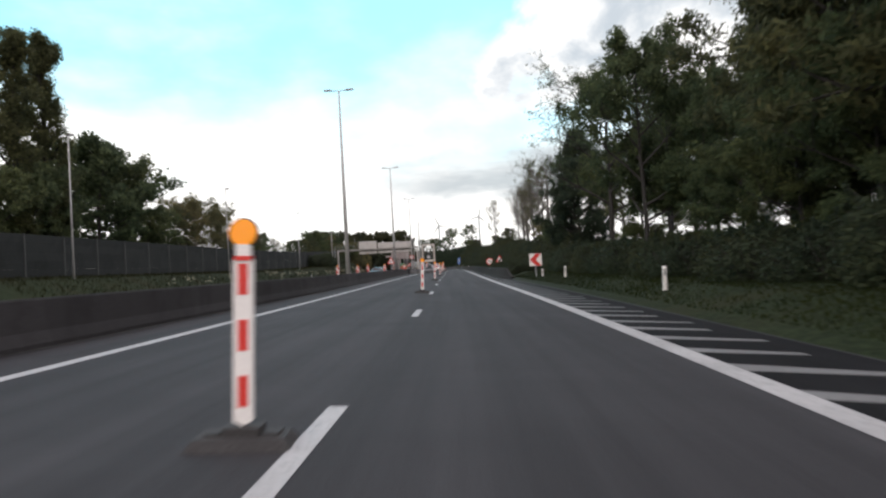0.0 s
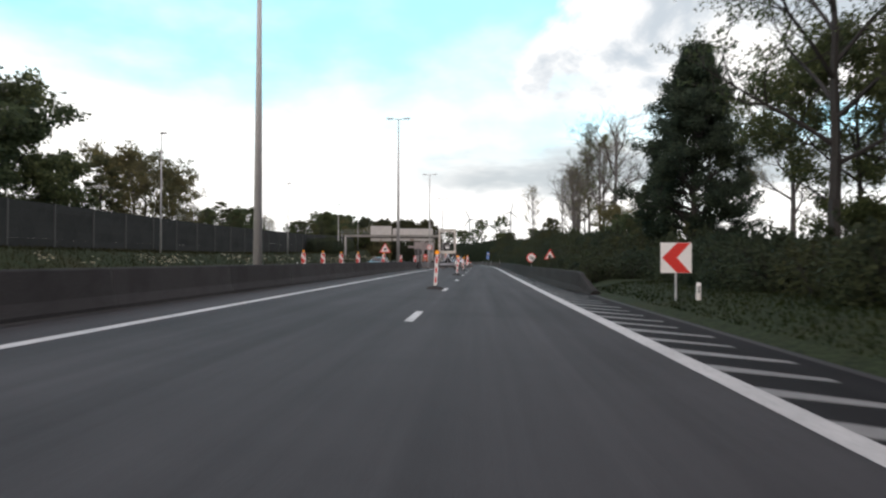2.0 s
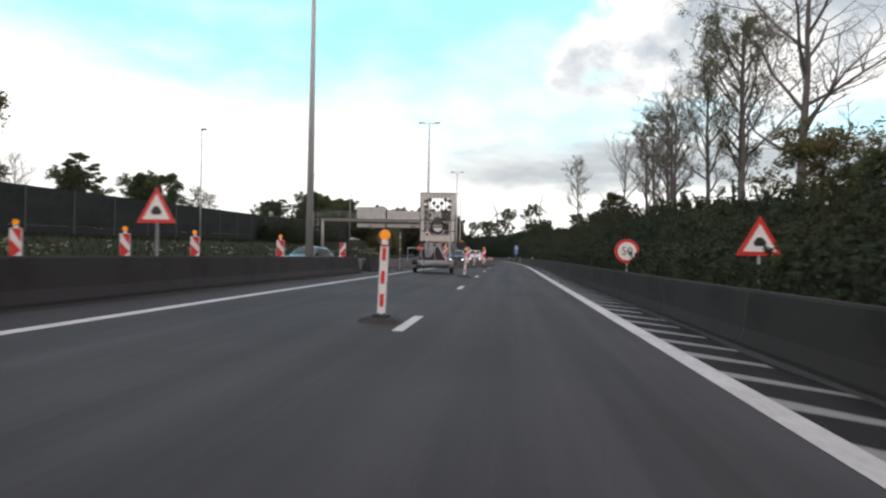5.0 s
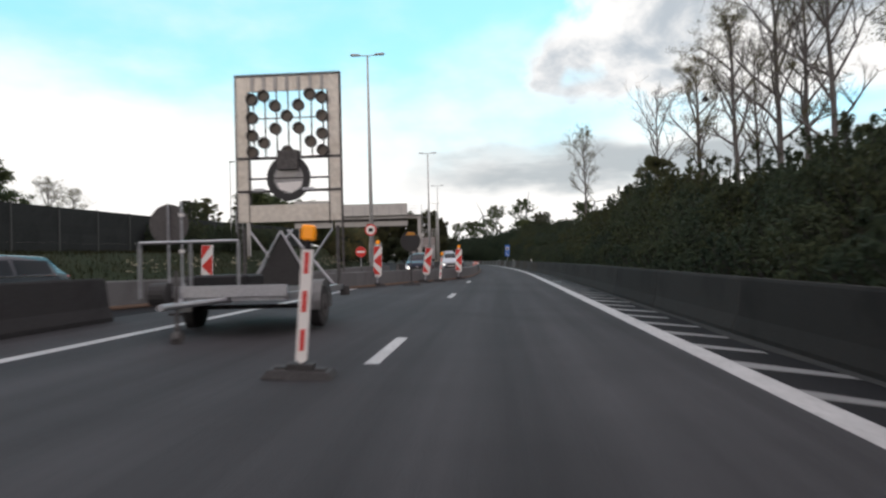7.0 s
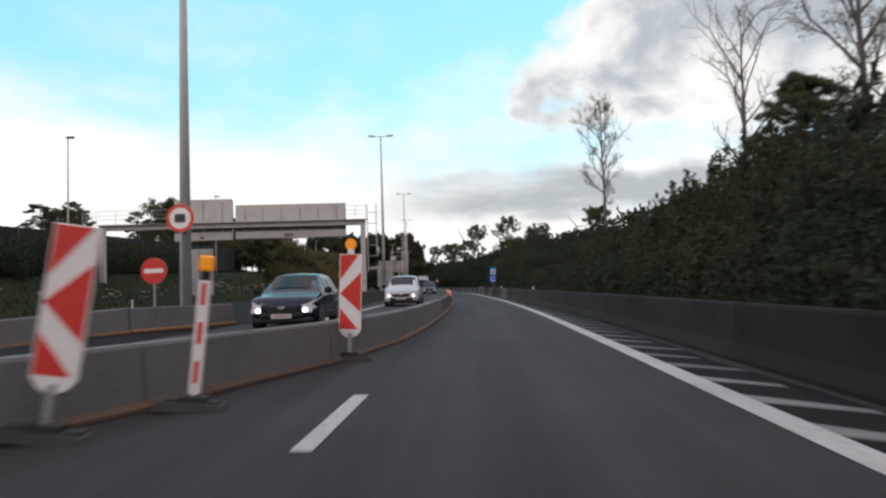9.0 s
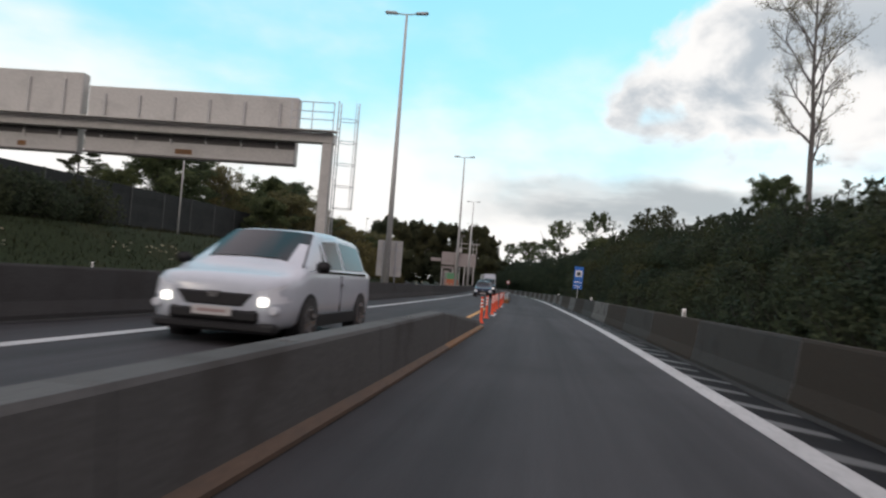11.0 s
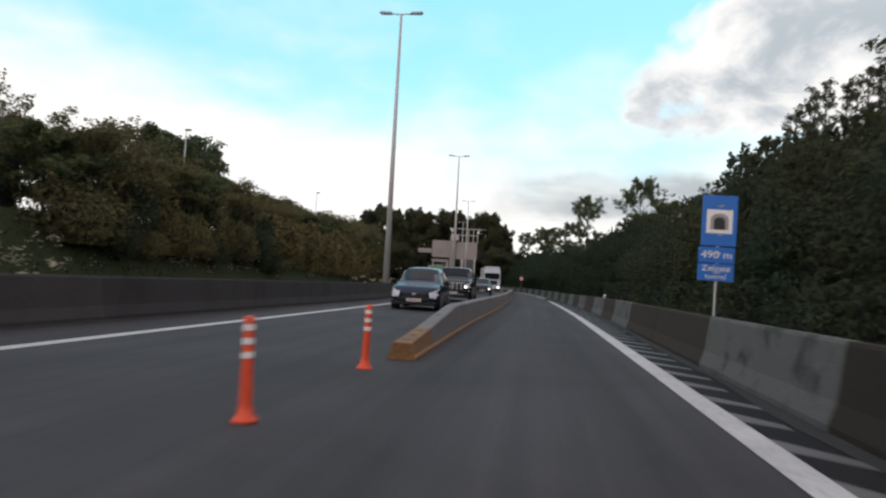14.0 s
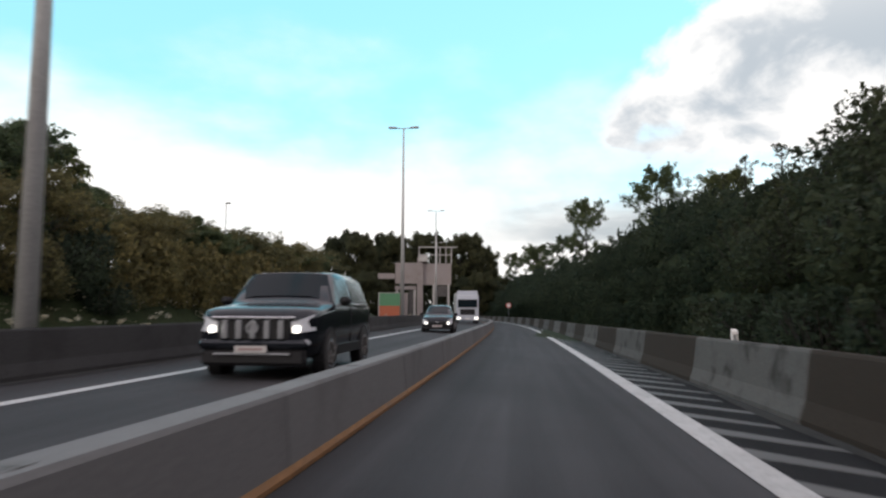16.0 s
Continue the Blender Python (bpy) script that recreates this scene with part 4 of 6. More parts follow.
def triangle_sign(s, u, z, side, label, base=None):
    ob = empty("warning_sign", label, "traffic sign", "warning signs")
    zb = land(s, u) if base is None else base
    ob.matrix_world = stand(s, u, zb, -2)
    h = z - zb
    k = side * .577
    tri = lambda f: [(-side / 2 * f, h - k * .5 * f), (side / 2 * f, h - k * .5 * f), (0, h + k * f)]
    post(ob, 0, 0, h + k * .6, .032)
    face = part("face", plate(tri(1.0), .015, 0), SIGN_RED, ob, "red-bordered face")
    inner = part("white_field", plate(tri(.70), .003, -.0035), SIGN_WHITE, face)
    part("pictogram", plate([(-.10, h - .08), (.10, h - .08), (.13, h + .0), (.04, h + .10), (-.05, h + .10), (-.13, h + .0)], .002, -.006), SIGN_BLACK, inner)
    part("face_back", plate(tri(.97), .01, .016), SIGN_BACK, ob)
    return ob


triangle_sign(80.2, 6.66, 1.46, .94, "red-edged triangular warning sign on a post behind the barrier")
triangle_sign(80.2, -6.2, 1.95, .92, "red-edged triangular warning sign on a post in the median", .12)


def tunnel_sign():
    ob = empty("tunnel_sign", "blue tunnel sign with white lettering on the roadside barrier", "traffic sign")
    ob.matrix_world = stand(205.0, 5.55, 1.0, -4, 0, 1) @ Matrix.Diagonal((1.1, 1, .98, 1))
    post(ob, 0, -.80, 2.0, .03)
    w = .31
    top = part("top_panel", plate(rect(-w, w, 1.16, 2.22), .03, 0), SIGN_BLUE, ob, "blue upper panel", bevel=.004)
    field = part("white_field", plate(rect(-.23, .23, 1.42, 1.92), .003, -.0035), SIGN_WHITE, top)
    arch = [(-.16, 1.50), (-.16, 1.72)] + [(-.16 * math.cos(a), 1.72 + .12 * math.sin(a)) for a in [math.pi * i / 10 for i in range(1, 10)]] + [(.16, 1.72), (.16, 1.50)]
    portal = part("portal", plate(arch[::-1], .002, -.006), SIGN_BACK, field)
    mouth = [(-.10, 1.50), (-.10, 1.68)] + [(-.10 * math.cos(a), 1.68 + .08 * math.sin(a)) for a in [math.pi * i / 8 for i in range(1, 8)]] + [(.10, 1.68), (.10, 1.50)]
    part("tunnel_mouth", plate(mouth[::-1], .002, -.0085), SIGN_BLACK, portal)
    mid = part("distance_panel", plate(rect(-w - .03, w - .01, .80, 1.13), .025, .002), SIGN_BLUE, ob, "blue distance panel", bevel=.004)
    lettering("distance", "490 m", .22, -.02, -.0035, .965, SIGN_WHITE, mid)
    low = part("name_panel", plate(rect(-w - .03, w - .01, .42, .78), .025, .002), SIGN_BLUE, ob, "blue name panel", bevel=.004)
    lettering("place", "Zelzate", .17, -.02, -.0035, .68, SIGN_WHITE, low)
    lettering("word", "tunnel", .15, -.02, -.0035, .51, SIGN_WHITE, low)
    for z in (.6, 1.0, 1.4, 2.0):
        part("clamp", boxes((-.06, .06, .0, .10, z - .02, z + .02)), GALV, ob)
    return ob


tunnel_sign()


def sign_back(name, label, s, u, z0, z1, w, n=2, turn=0, base=.1, r=.0):
    """Back of a sign with ribs on posts, facing the other traffic."""
    ob = empty(name, label, "traffic sign")
    ob.matrix_world = stand(s, u, base, turn)
    z0, z1 = z0 - base, z1 - base
    for i in range(n):
        a = -w / 2 + w * i / n + .015
        b = -w / 2 + w * (i + 1) / n - .015
        pnl = part("panel", plate(rect(a, b, z0, z1), .03, 0), CREAM, ob, "weathered pale sign back", bevel=.012)
        for z in (z0 + (z1 - z0) * .25, z0 + (z1 - z0) * .75):
            part("rib", boxes((a + .02, b - .02, -.03, -.001, z - .025, z + .025)), GALV, pnl)
        post(ob, (a + b) / 2, 0, z1 - .05, .03, -.03)
    return ob


sign_back("direction_sign", "weathered grey back of a twin panel sign beside the lamp post", 185.5, -6.0, 1.2, 3.1, 1.36)
sign_back("direction_sign", "weathered grey back of a sign at the lamp post", 140.7, -6.95, 1.05, 2.4, .9, 1)
ob = empty("disc_sign", "round sign seen from the dark back with a yellow patch", "traffic sign")
ob.matrix_world = stand(122.0, -2.2, None, 4)
rubber_foot(ob, .8, .5)
part("pole", bars(((0, .035, .05), (0, .035, 2.1), .022)), RUBBER, ob, "dark slim pole")
part("disc", disc(.42, .02, 0, 0, 1.85, 40), RUBBER, ob, "dark weathered disc")
part("yellow_patch", plate([(-.20, 2.09), (.22, 2.09), (.16, 2.22), (-.10, 2.23)], .003, -.004), YELLOW_PAINT, ob)
part("dark_patch", plate([(-.30, 1.67), (.25, 1.62), (.30, 1.97), (-.05, 2.02)], .003, -.004), SIGN_BLACK, ob)
ob = empty("disc_sign", "round dark sign back on a slim pole in the median", "traffic sign")
ob.matrix_world = stand(108.3, -6.05, .12, 0)
post(ob, 0, 0, 2.4, .028, -.03)
part("disc", disc(.46, .02, 0, 0, 1.92, 36), SOOT, ob, "dark sooty sign back")
ob = empty("marker_pole", "slim pale metal pole standing in the median gap", "pole")
ob.matrix_world = stand(106.0, -4.7, None, 0)
part("pole", bars(((0, 0, 0.03), (0, 0, 2.2), .025)), GALV, ob)
part("base", boxes((-.2, .2, -.2, .2, 0, .05)), RUBBER, ob)
for z in (1.2, 1.9):
    part("clip", boxes((-.04, .04, -.04, .04, z, z + .06)), SIGN_WHITE, ob)
ob, face, h = round_sign(139.4, -7.7, 1.76, .36, "round red no-entry sign with a white bar", "", 4, .05, "no_entry_sign")
part("red_field", disc(.355, .004, -.009, 0, h, 36), SIGN_RED, face)
part("white_bar", plate(rect(-.26, .26, h - .06, h + .06), .003, -.0125), SIGN_WHITE, face)


def delineator(s, u, label="white delineator post with a dark top band in the grass", base=None, lean=0, tall_=.72):
    ob = empty("delineator_post", label, "delineator", "delineator posts")
    ob.matrix_world = stand(s, u, land(s, u) - .02 if base is None else base, 0, 0, lean)
    bm = bmesh.new()
    block(bm, -.055, .055, -.04, .04, 0, tall_)
    for v in bm.verts:
        if v.co.z > .3 and v.co.y < 0:
            v.co.z -= .04
    part("post", bm, SIGN_WHITE, ob, bevel=.008)
    part("reflector", boxes((-.03, .03, -.043, -.04, tall_ - .27, tall_ - .10)), SIGN_BACK, ob)
    return ob


for s, u, h in ((17.15, 6.94, .72), (35.4, 7.1, .66), (44.0, 7.0, .48)):
    delineator(s, u, lean=2, tall_=h)
for s, u in ((153, -15.3), (172, -15.3), (187, -15.3), (119, -15.2)):
    delineator(s, u - 8.2, "white delineator post on the far grass bank")
for s in (170.1, 196.5, 229):
    delineator(s, 5.75, "white delineator post behind the roadside barrier", .16)


# ---- gantries ----
def cage_ladder(ob, x, z0, z1):
    lad = empty("ladder", "caged steel ladder", "")
    lad.parent = ob
    for y in (-.22, .22):
        part("rail", bars(((x, y, z0), (x, y, z1), .022)), GALV, lad)
        part("cage_bar", bars(((x + .62, y * .9, z0 + 1.2), (x + .62, y * .9, z1), .014)), GALV, lad)
    part("cage_bar", bars(((x + .70, 0, z0 + 1.2), (x + .70, 0, z1), .014)), GALV, lad)
    z = z0 + .3
    while z < z1 - .9:
        part("rung", bars(((x, -.22, z), (x, .22, z), .012)), GALV, lad)
        z += .33
    z = z0 + 1.2
    while z < z1 + .01:
        pts = [(x, -.22), (x + .35, -.34), (x + .62, -.20), (x + .70, 0), (x + .62, .20), (x + .35, .34), (x, .22)]
        part("hoop", bars(*[((a[0], a[1], z), (b[0], b[1], z), .014) for a, b in zip(pts, pts[1:])], n=6), GALV, lad)
        z += .85
    return lad


def sign_gantry():
    ob = empty("sign_gantry", "cream steel sign gantry spanning the opposite carriageway, signs seen from behind", "gantry")
    ob.matrix_world = stand(175.0, -6.75, .1, 3) @ Matrix.Diagonal((1.09, 1, 1, 1))
    for x in (0, -18.2):
        z0 = land(174, -6.75 + x * 1.09) - .15
        part("column", boxes((x - .17, x + .17, -.20, .20, z0, 6.25)), CREAM, ob, "square cream column", bevel=.015)
        part("base_collar", boxes((x - .24, x + .24, -.27, .27, z0, z0 + .12)), SOOT, ob)
        part("dark_band", boxes((x - .175, x + .175, -.205, .205, 1.50, 1.55)), SOOT, ob)
    part("beam", boxes((-18.4, .2, -.22, .22, 5.95, 6.33)), CREAM, ob, "box beam", bevel=.015)
    part("walkway", boxes((-18.4, .35, -.62, -.22, 6.33, 6.37)), CREAM, ob, "narrow grating walkway")
    for z in (6.75, 7.05, 7.4):
        part("handrail", bars(((-18.4, -.60, z), (-13.4, -.60, z), .018), n=6), GALV, ob)
        part("handrail", bars(((-1.25, -.60, z), (.25, -.60, z), .018), n=6), GALV, ob)
    for x in (-18.4, -17.1, -15.8, -14.6, -13.4, -1.25, -.5, .25):
        part("stanchion", bars(((x, -.60, 6.35), (x, -.60, 7.42), .018), n=6), GALV, ob)
    for x0, x1, z0, z1, k in ((-9.05, -1.25, 5.08, 7.75, 6), (-13.35, -9.3, 5.02, 8.25, 3)):
        box = part("sign_box", boxes((x0, x1, .26, .74, z0, z1)), CREAM, ob, "large weathered sign seen from behind", bevel=.03)
        part("frame_rail", boxes((x0 - .01, x1 + .01, .20, .26, z0 - .02, z0 + .05)), SOOT, box)
        part("frame_rail", boxes((x0 - .01, x1 + .01, .20, .26, (z0 + z1) / 2 - .62, (z0 + z1) / 2 - .50)), SOOT, box)
        for i in range(k):
            x = x0 + (x1 - x0) * (i + .5) / k
            part("strut", boxes((x - .035, x + .035, .20, .262, z0 + .55, z1 - .3)), SIGN_BACK, box)
        part("soot_streak", boxes((x0 + .02, x1 - .02, .245, .262, 5.68, 5.97)), SOOT, box)
        part("yellow_stain", boxes((x0 + (x1 - x0) * .44, x0 + (x1 - x0) * .52, .252, .262, z0 + .15, z0 + .35)), RUST, box)
    cage_ladder(ob, .32, 2.3, 7.6)
    lad = cage_ladder(ob, -19.5, 2.4, 7.4)
    return ob


sign_gantry()


def far_gantry():
    ob = empty("far_gantry", "distant weathered sign gantry near the tunnel approach", "gantry")
    ob.matrix_world = stand(320, -6.6, .1, 0)
    part("mast", boxes((-2.75, -1.9, -.3, .3, -.6, 9.4)), WEATHERED, ob, "pale box mast")
    part("sign_box", boxes((-6.0, -2.3, .25, .6, 5.5, 8.6)), WEATHERED, ob, "weathered sign back")
    part("sign_box", boxes((-2.2, 2.3, .25, .6, 5.3, 8.5)), WEATHERED, ob, "weathered sign back")
    part("side_box", boxes((-8.6, -6.1, .3, .5, 6.2, 7.0)), WEATHERED, ob, "short side panel")
    part("camera_box", boxes((-2.5, -1.2, -.6, .2, 8.7, 9.6)), CREAM, ob, "pale equipment box", bevel=.05)
    for x in (-2.5, .6, 1.5, 2.3):
        part("strut", boxes((x - .07, x + .07, .1, .25, 8.4, 10.9)), CREAM, ob)
    for z in (10.85, 9.7):
        part("top_rail", boxes((-2.6, 3.2 if z > 10 else 2.4, .05, .2, z, z + .13)), CREAM, ob)
    for x in (1.9, -.3):
        part("column", boxes((x - .14, x + .14, -.15, .15, -.6, 5.4)), CREAM, ob)
    for x in (-5.7, -3.1):
        part("column", boxes((x - .16, x + .16, -.2, .2, -.4, 4.9)), CREAM, ob)
    part("canopy", boxes((-6.0, -2.9, -.4, .5, 4.6, 5.1)), WEATHERED, ob)
    part("cabinet", boxes((-5.3, -4.1, -.5, .4, -.4, 4.1)), WEATHERED, ob, "pale roadside cabinet")
    part("dark_recess", boxes((-4.0, -3.3, .0, .3, 0, 4.5)), SOOT, ob)
    part("dark_panel", boxes((-.2, 2.0, .3, .45, 3.6, 5.2)), SOOT, ob, "dark message panel")
    return ob


far_gantry()


# ---- site container beside the far gantry ----
ob = empty("site_container", "green and orange site container behind the median barrier", "container")
ob.matrix_world = stand(285, -9.7, .75, 5)
part("body", boxes((-1.2, 1.2, 0, 4.5, 1.15, 2.4)), plain("faded_green_sheet", (0.10, 0.26, 0.13), 0.6), ob, "faded green upper half", bevel=.02)
part("skirt", boxes((-1.19, 1.19, .01, 4.49, .0, 1.15)), plain("faded_orange_sheet", (0.45, 0.13, 0.06), 0.6), ob, "faded orange lower half", bevel=.02)
part("roof_rim", boxes((-1.22, 1.22, -.02, 4.52, 2.4, 2.46)), CREAM, ob)
for x in (-1.15, 1.15):
    part("corner_post", boxes((x - .05, x + .05, -.03, .05, 0, 2.4)), CREAM, ob)
    part("foot_block", boxes((x - .15, x + .15, .1, .5, -.85, 0)), CONCRETE_PALE, ob)
    part("foot_block", boxes((x - .15, x + .15, 3.9, 4.3, -.85, 0)), CONCRETE_PALE, ob)


# ---- wind turbines on the horizon ----
def wind_turbine(x, y, hub, phase, R=31.0):
    ob = empty("wind_turbine", "pale distant wind turbine with three blades", "wind turbine", "wind turbines")
    ob.matrix_world = Matrix.Translation((x, y, 0))
    part("tower", bars(((0, 0, -2), (0, 0, hub), 2.2, 1.2), n=14), TURBINE, ob, smooth=True)
    part("nacelle", boxes((-1.6, 1.6, -3.5, 5, hub - 1.6, hub + 1.8)), TURBINE, ob, bevel=.5)
    hubp = part("hub", bars(((0, -5.0, hub), (0, -3.4, hub), 1.3), n=14), TURBINE, ob)
    for k in range(3):
        a = radians(phase + 120 * k)
        d, e = Vector((math.sin(a), 0, math.cos(a))), Vector((math.cos(a), 0, -math.sin(a)))
        c = Vector((0, -4.2, hub))
        prof = [(0.0, .7, .7), (.12, 1.5, .7), (.3, 1.2, .4), (.7, .7, .2), (1.0, .25, .1)]
        st = [[c + d * R * f + e * w + Vector((0, t_ * k2, 0)) for w, k2 in ((-w_ * .6, 0), (0, -1), (w_, 0), (0, 1))] for f, w_, t_ in prof]
        piece("blade", sweep("blade", st, TURBINE), hubp)
    return ob


for x, y, hub, phase in ((168, 1500, 108, 82), (34, 1500, 102, 12), (-52, 1500, 87, 95)):
    wind_turbine(x, y, hub, phase)


# ---- trees, hedges and grass ----
def tubes(segs, n=5):
    """Tapered prisms for many twigs at once."""
    vs, fs = [], []
    for a, b, r0, r1 in segs:
        q = (b - a).to_track_quat("Z", "Y").to_matrix()
        k = len(vs)
        m = n if r0 > .04 else 3
        for p, r in ((a, r0), (b, r1)):
            for i in range(m):
                t = 2 * math.pi * i / m
                vs.append(p + q @ Vector((r * math.cos(t), r * math.sin(t), 0)))
        for i in range(m):
            j = (i + 1) % m
            fs.append((k + i, k + j, k + m + j, k + m + i))
    return vs, fs


def leaves(points, per, spread, size, rng, long=1.6, flat=0.75):
    """Small folded leaves scattered round the given points."""
    P = np.repeat(np.array([tuple(p) for p in points]), per, axis=0)
    n = len(P)
    off = rng.normal(0, 1, (n, 3))
    off /= np.maximum(np.linalg.norm(off, axis=1, keepdims=True), .2)
    P = P + off * spread * rng.uniform(.15, 1, (n, 1)) * np.array([1, 1, flat])
    d = rng.normal(0, 1, (n, 3))
    d /= np.linalg.norm(d, axis=1, keepdims=True)
    e = np.cross(d, rng.normal(0, 1, (n, 3)))
    e /= np.maximum(np.linalg.norm(e, axis=1, keepdims=True), .05)
    s = size * rng.uniform(.6, 1.3, (n, 1))
    V = np.stack([P - d * s * long / 2 + e * s / 2, P + d * s * long / 2, P - d * s * long / 2 - e * s / 2], axis=1).reshape(-1, 3)
    return V, n


def leaf_mesh(name, V, n, mat, k=3):
    me = bpy.data.meshes.new(name)
    me.vertices.add(k * n)
    me.vertices.foreach_set("co", V.astype(np.float32).ravel())
    me.loops.add(k * n)
    me.loops.foreach_set("vertex_index", np.arange(k * n, dtype=np.int32))
    me.polygons.add(n)
    me.polygons.foreach_set("loop_start", np.arange(0, k * n, k, dtype=np.int32))
    me.materials.append(mat)
    me.update(calc_edges=True)
    me.validate()
    return me


def grow(rng, height, spread, start, limbs, up, levels, droop=0.0, lean=0.1, cone=False):
    """Skeleton of a tree: segments and the tips that carry foliage."""
    segs, tips = [], []
    p, r = Vector((0, 0, 0)), height * .017
    trunk = [p]
    k = 9
    for i in range(k):
        q = Vector((rng.normal(0, lean) * height / k, rng.normal(0, lean) * height / k, height / k * .98))
        segs.append((p, p + q, r * (1 - i / k * .8), r * (1 - (i + 1) / k * .8)))
        p = p + q
        trunk.append(p)
    tips.append(p)

    def branch(a, d, length, rad, level):
        steps = 3
        cur, dirn = a, d.normalized()
        for i in range(steps):
            dirn = (dirn + Vector((rng.normal(0, .16), rng.normal(0, .16), rng.normal(.06, .10) - droop))).normalized()
            nxt = cur + dirn * length / steps
            segs.append((cur, nxt, rad * (1 - i / steps * .55), rad * (1 - (i + 1) / steps * .55)))
            cur = nxt
            if level < levels:
                for _ in range(2 if i else 1):
                    side = Vector((rng.normal(0, 1), rng.normal(0, 1), rng.normal(.15, .5)))
                    branch(cur, dirn * .75 + side.normalized() * .75, length * rng.uniform(.38, .6), rad * .42, level + 1)
            elif i:
                tips.append(cur)
        tips.append(cur)

    for i in range(limbs):
        f = start + (1 - start) * (i + rng.uniform(0, .8)) / limbs
        f = min(f, .97)
        j = min(int(f * k), k - 1)
        a = trunk[j].lerp(trunk[j + 1], f * k - j)
        t = i * 2.4 + rng.uniform(-.5, .5)
        prof = math.sin(math.pi * min(max((f - start) / (1.02 - start), .06) ** .75, 1)) ** .6
        if cone:
            x = (f - start) / (1.02 - start)
            prof = min(1.0, .55 + 2.2 * x) * (1 - x) ** .75
        branch(a, Vector((math.cos(t), math.sin(t), up + .5 * f)), spread * max(prof, .16 if cone else .3) * rng.uniform(.75, 1.1), height * .0075 * (1.15 - f * .6), 1)
    return segs, tips


def tree_kind(name, label, seed, height, spread, start, limbs, up, levels, per, clump, size, leaf, bark=None, droop=0.0, long=1.6, flat=.75, keep=1.0, lean=.03, cone=False):
    """A tree with a limbed trunk and a crown of many leaves; copies of it are set out below."""
    rng = np.random.default_rng(seed)
    segs, tips = grow(rng, height, spread, start, limbs, up, levels, droop, lean, cone)
    ob = empty(name, label, "tree", "roadside trees")
    vs, fs = tubes([q for q in segs if q[2] > (.018 if per > 5 else 0)])
    piece("trunk", mesh("trunk", vs, fs, bark or BARK), ob, None, "dark limbed trunk")
    if per:
        tips = [t for t in tips if rng.uniform() < keep]
        V, n = leaves(tips, per, clump, size, rng, long, flat)
        piece("crown", leaf_mesh("crown", V, n, leaf), ob, None, "ragged crown of small leaves")
    return ob


def plant(kind, s, u, height, base_height, turn=0.0, wide=1.0, z=None, label=""):
    """A copy of a tree kind at (s, u) scaled to the given height."""
    k = height / base_height
    m = Matrix.Translation(at(s, u, land(s, u) - .1 if z is None else z)) @ Matrix.Rotation(radians(turn), 4, "Z")
    ob = copy_thing(kind, m)
    ob.scale = (k * wide, k * wide, k)
    if label:
        tagged(ob, label)
    return ob


KINDS = {}
KINDS["broad"] = (tree_kind("broadleaf_tree", "broadleaf tree with a dense dark green crown", 3, 12, 4.4, .22, 15, .35, 3, 34, .66, .135, LEAF_GREEN), 12)
KINDS["round"] = (tree_kind("round_tree", "rounded broadleaf tree with a full dark crown", 8, 11, 5.0, .10, 17, .30, 3, 34, .70, .12, LEAF_GREEN), 11)
KINDS["broad_far"] = (tree_kind("broadleaf_tree", "broadleaf tree with a dense dark green crown", 3, 12, 4.4, .22, 15, .35, 3, 9, .60, .20, LEAF_GREEN), 12)
KINDS["round_far"] = (tree_kind("round_tree", "rounded broadleaf tree with a full dark crown", 8, 11, 5.0, .10, 17, .30, 3, 12, .78, .23, LEAF_GREEN), 11)
KINDS["autumn_far"] = (tree_kind("autumn_tree", "low tree with olive and russet leaves", 41, 8, 3.8, .08, 15, .4, 3, 8, .62, .16, LEAF_AUTUMN), 8)
KINDS["grove"] = (tree_kind("grove_tree", "dark rounded tree in a dense grove", 18, 12, 4.2, .06, 20, .35, 3, 13, .85, .26, LEAF_GROVE), 12)
KINDS["sapling"] = (tree_kind("sapling", "thin upright sapling with small leaves above the hedge", 77, 4, .75, .10, 12, 1.5, 2, 6, .12, .055, LEAF_OLIVE, None, .0, 1.8, 1.0), 4)
KINDS["sparse"] = (tree_kind("sparse_tree", "tall tree with thin olive foliage and visible limbs", 5, 14, 5.4, .28, 13, .45, 4, 3, .36, .09, LEAF_GREEN, None, .0, 1.8, .6, .66), 14)
KINDS["pine"] = (tree_kind("pine_tree", "dense dark conifer with ragged layered branches", 11, 14, 3.9, .14, 44, -.05, 2, 95, .75, .088, LEAF_DARK, None, .01, 3.0, .6), 14)
KINDS["cedar"] = (tree_kind("cedar_tree", "dense dark green conifer, broad below and pointed", 14, 14, 3.9, .05, 74, .25, 2, 95, .62, .085, LEAF_CEDAR, None, .0, 2.2, .9, 1.0, .015, True), 14)
KINDS["spruce"] = (tree_kind("spruce_tree", "narrow dark spruce with drooping layers", 12, 8, 1.7, .05, 26, -.3, 2, 40, .28, .065, LEAF_DARK, None, .04, 3.0, .5), 8)
KINDS["poplar"] = (tree_kind("poplar_tree", "tall columnar poplar with ragged dark foliage", 21, 20, 2.1, .12, 34, 1.5, 2, 60, .60, .12, LEAF_POPLAR, None, .0, 1.5, 1.2), 20)
KINDS["bare"] = (tree_kind("bare_tree", "leafless tree with fine branching limbs", 31, 15, 4.8, .26, 15, .75, 4, 0, 0, 0, None, BARK_PALE), 15)
KINDS["bare2"] = (tree_kind("bare_tree", "slender leafless tree with upright twigs", 37, 15, 3.4, .30, 14, 1.0, 4, 2, .35, .06, LEAF_AUTUMN, BARK_PALE), 15)
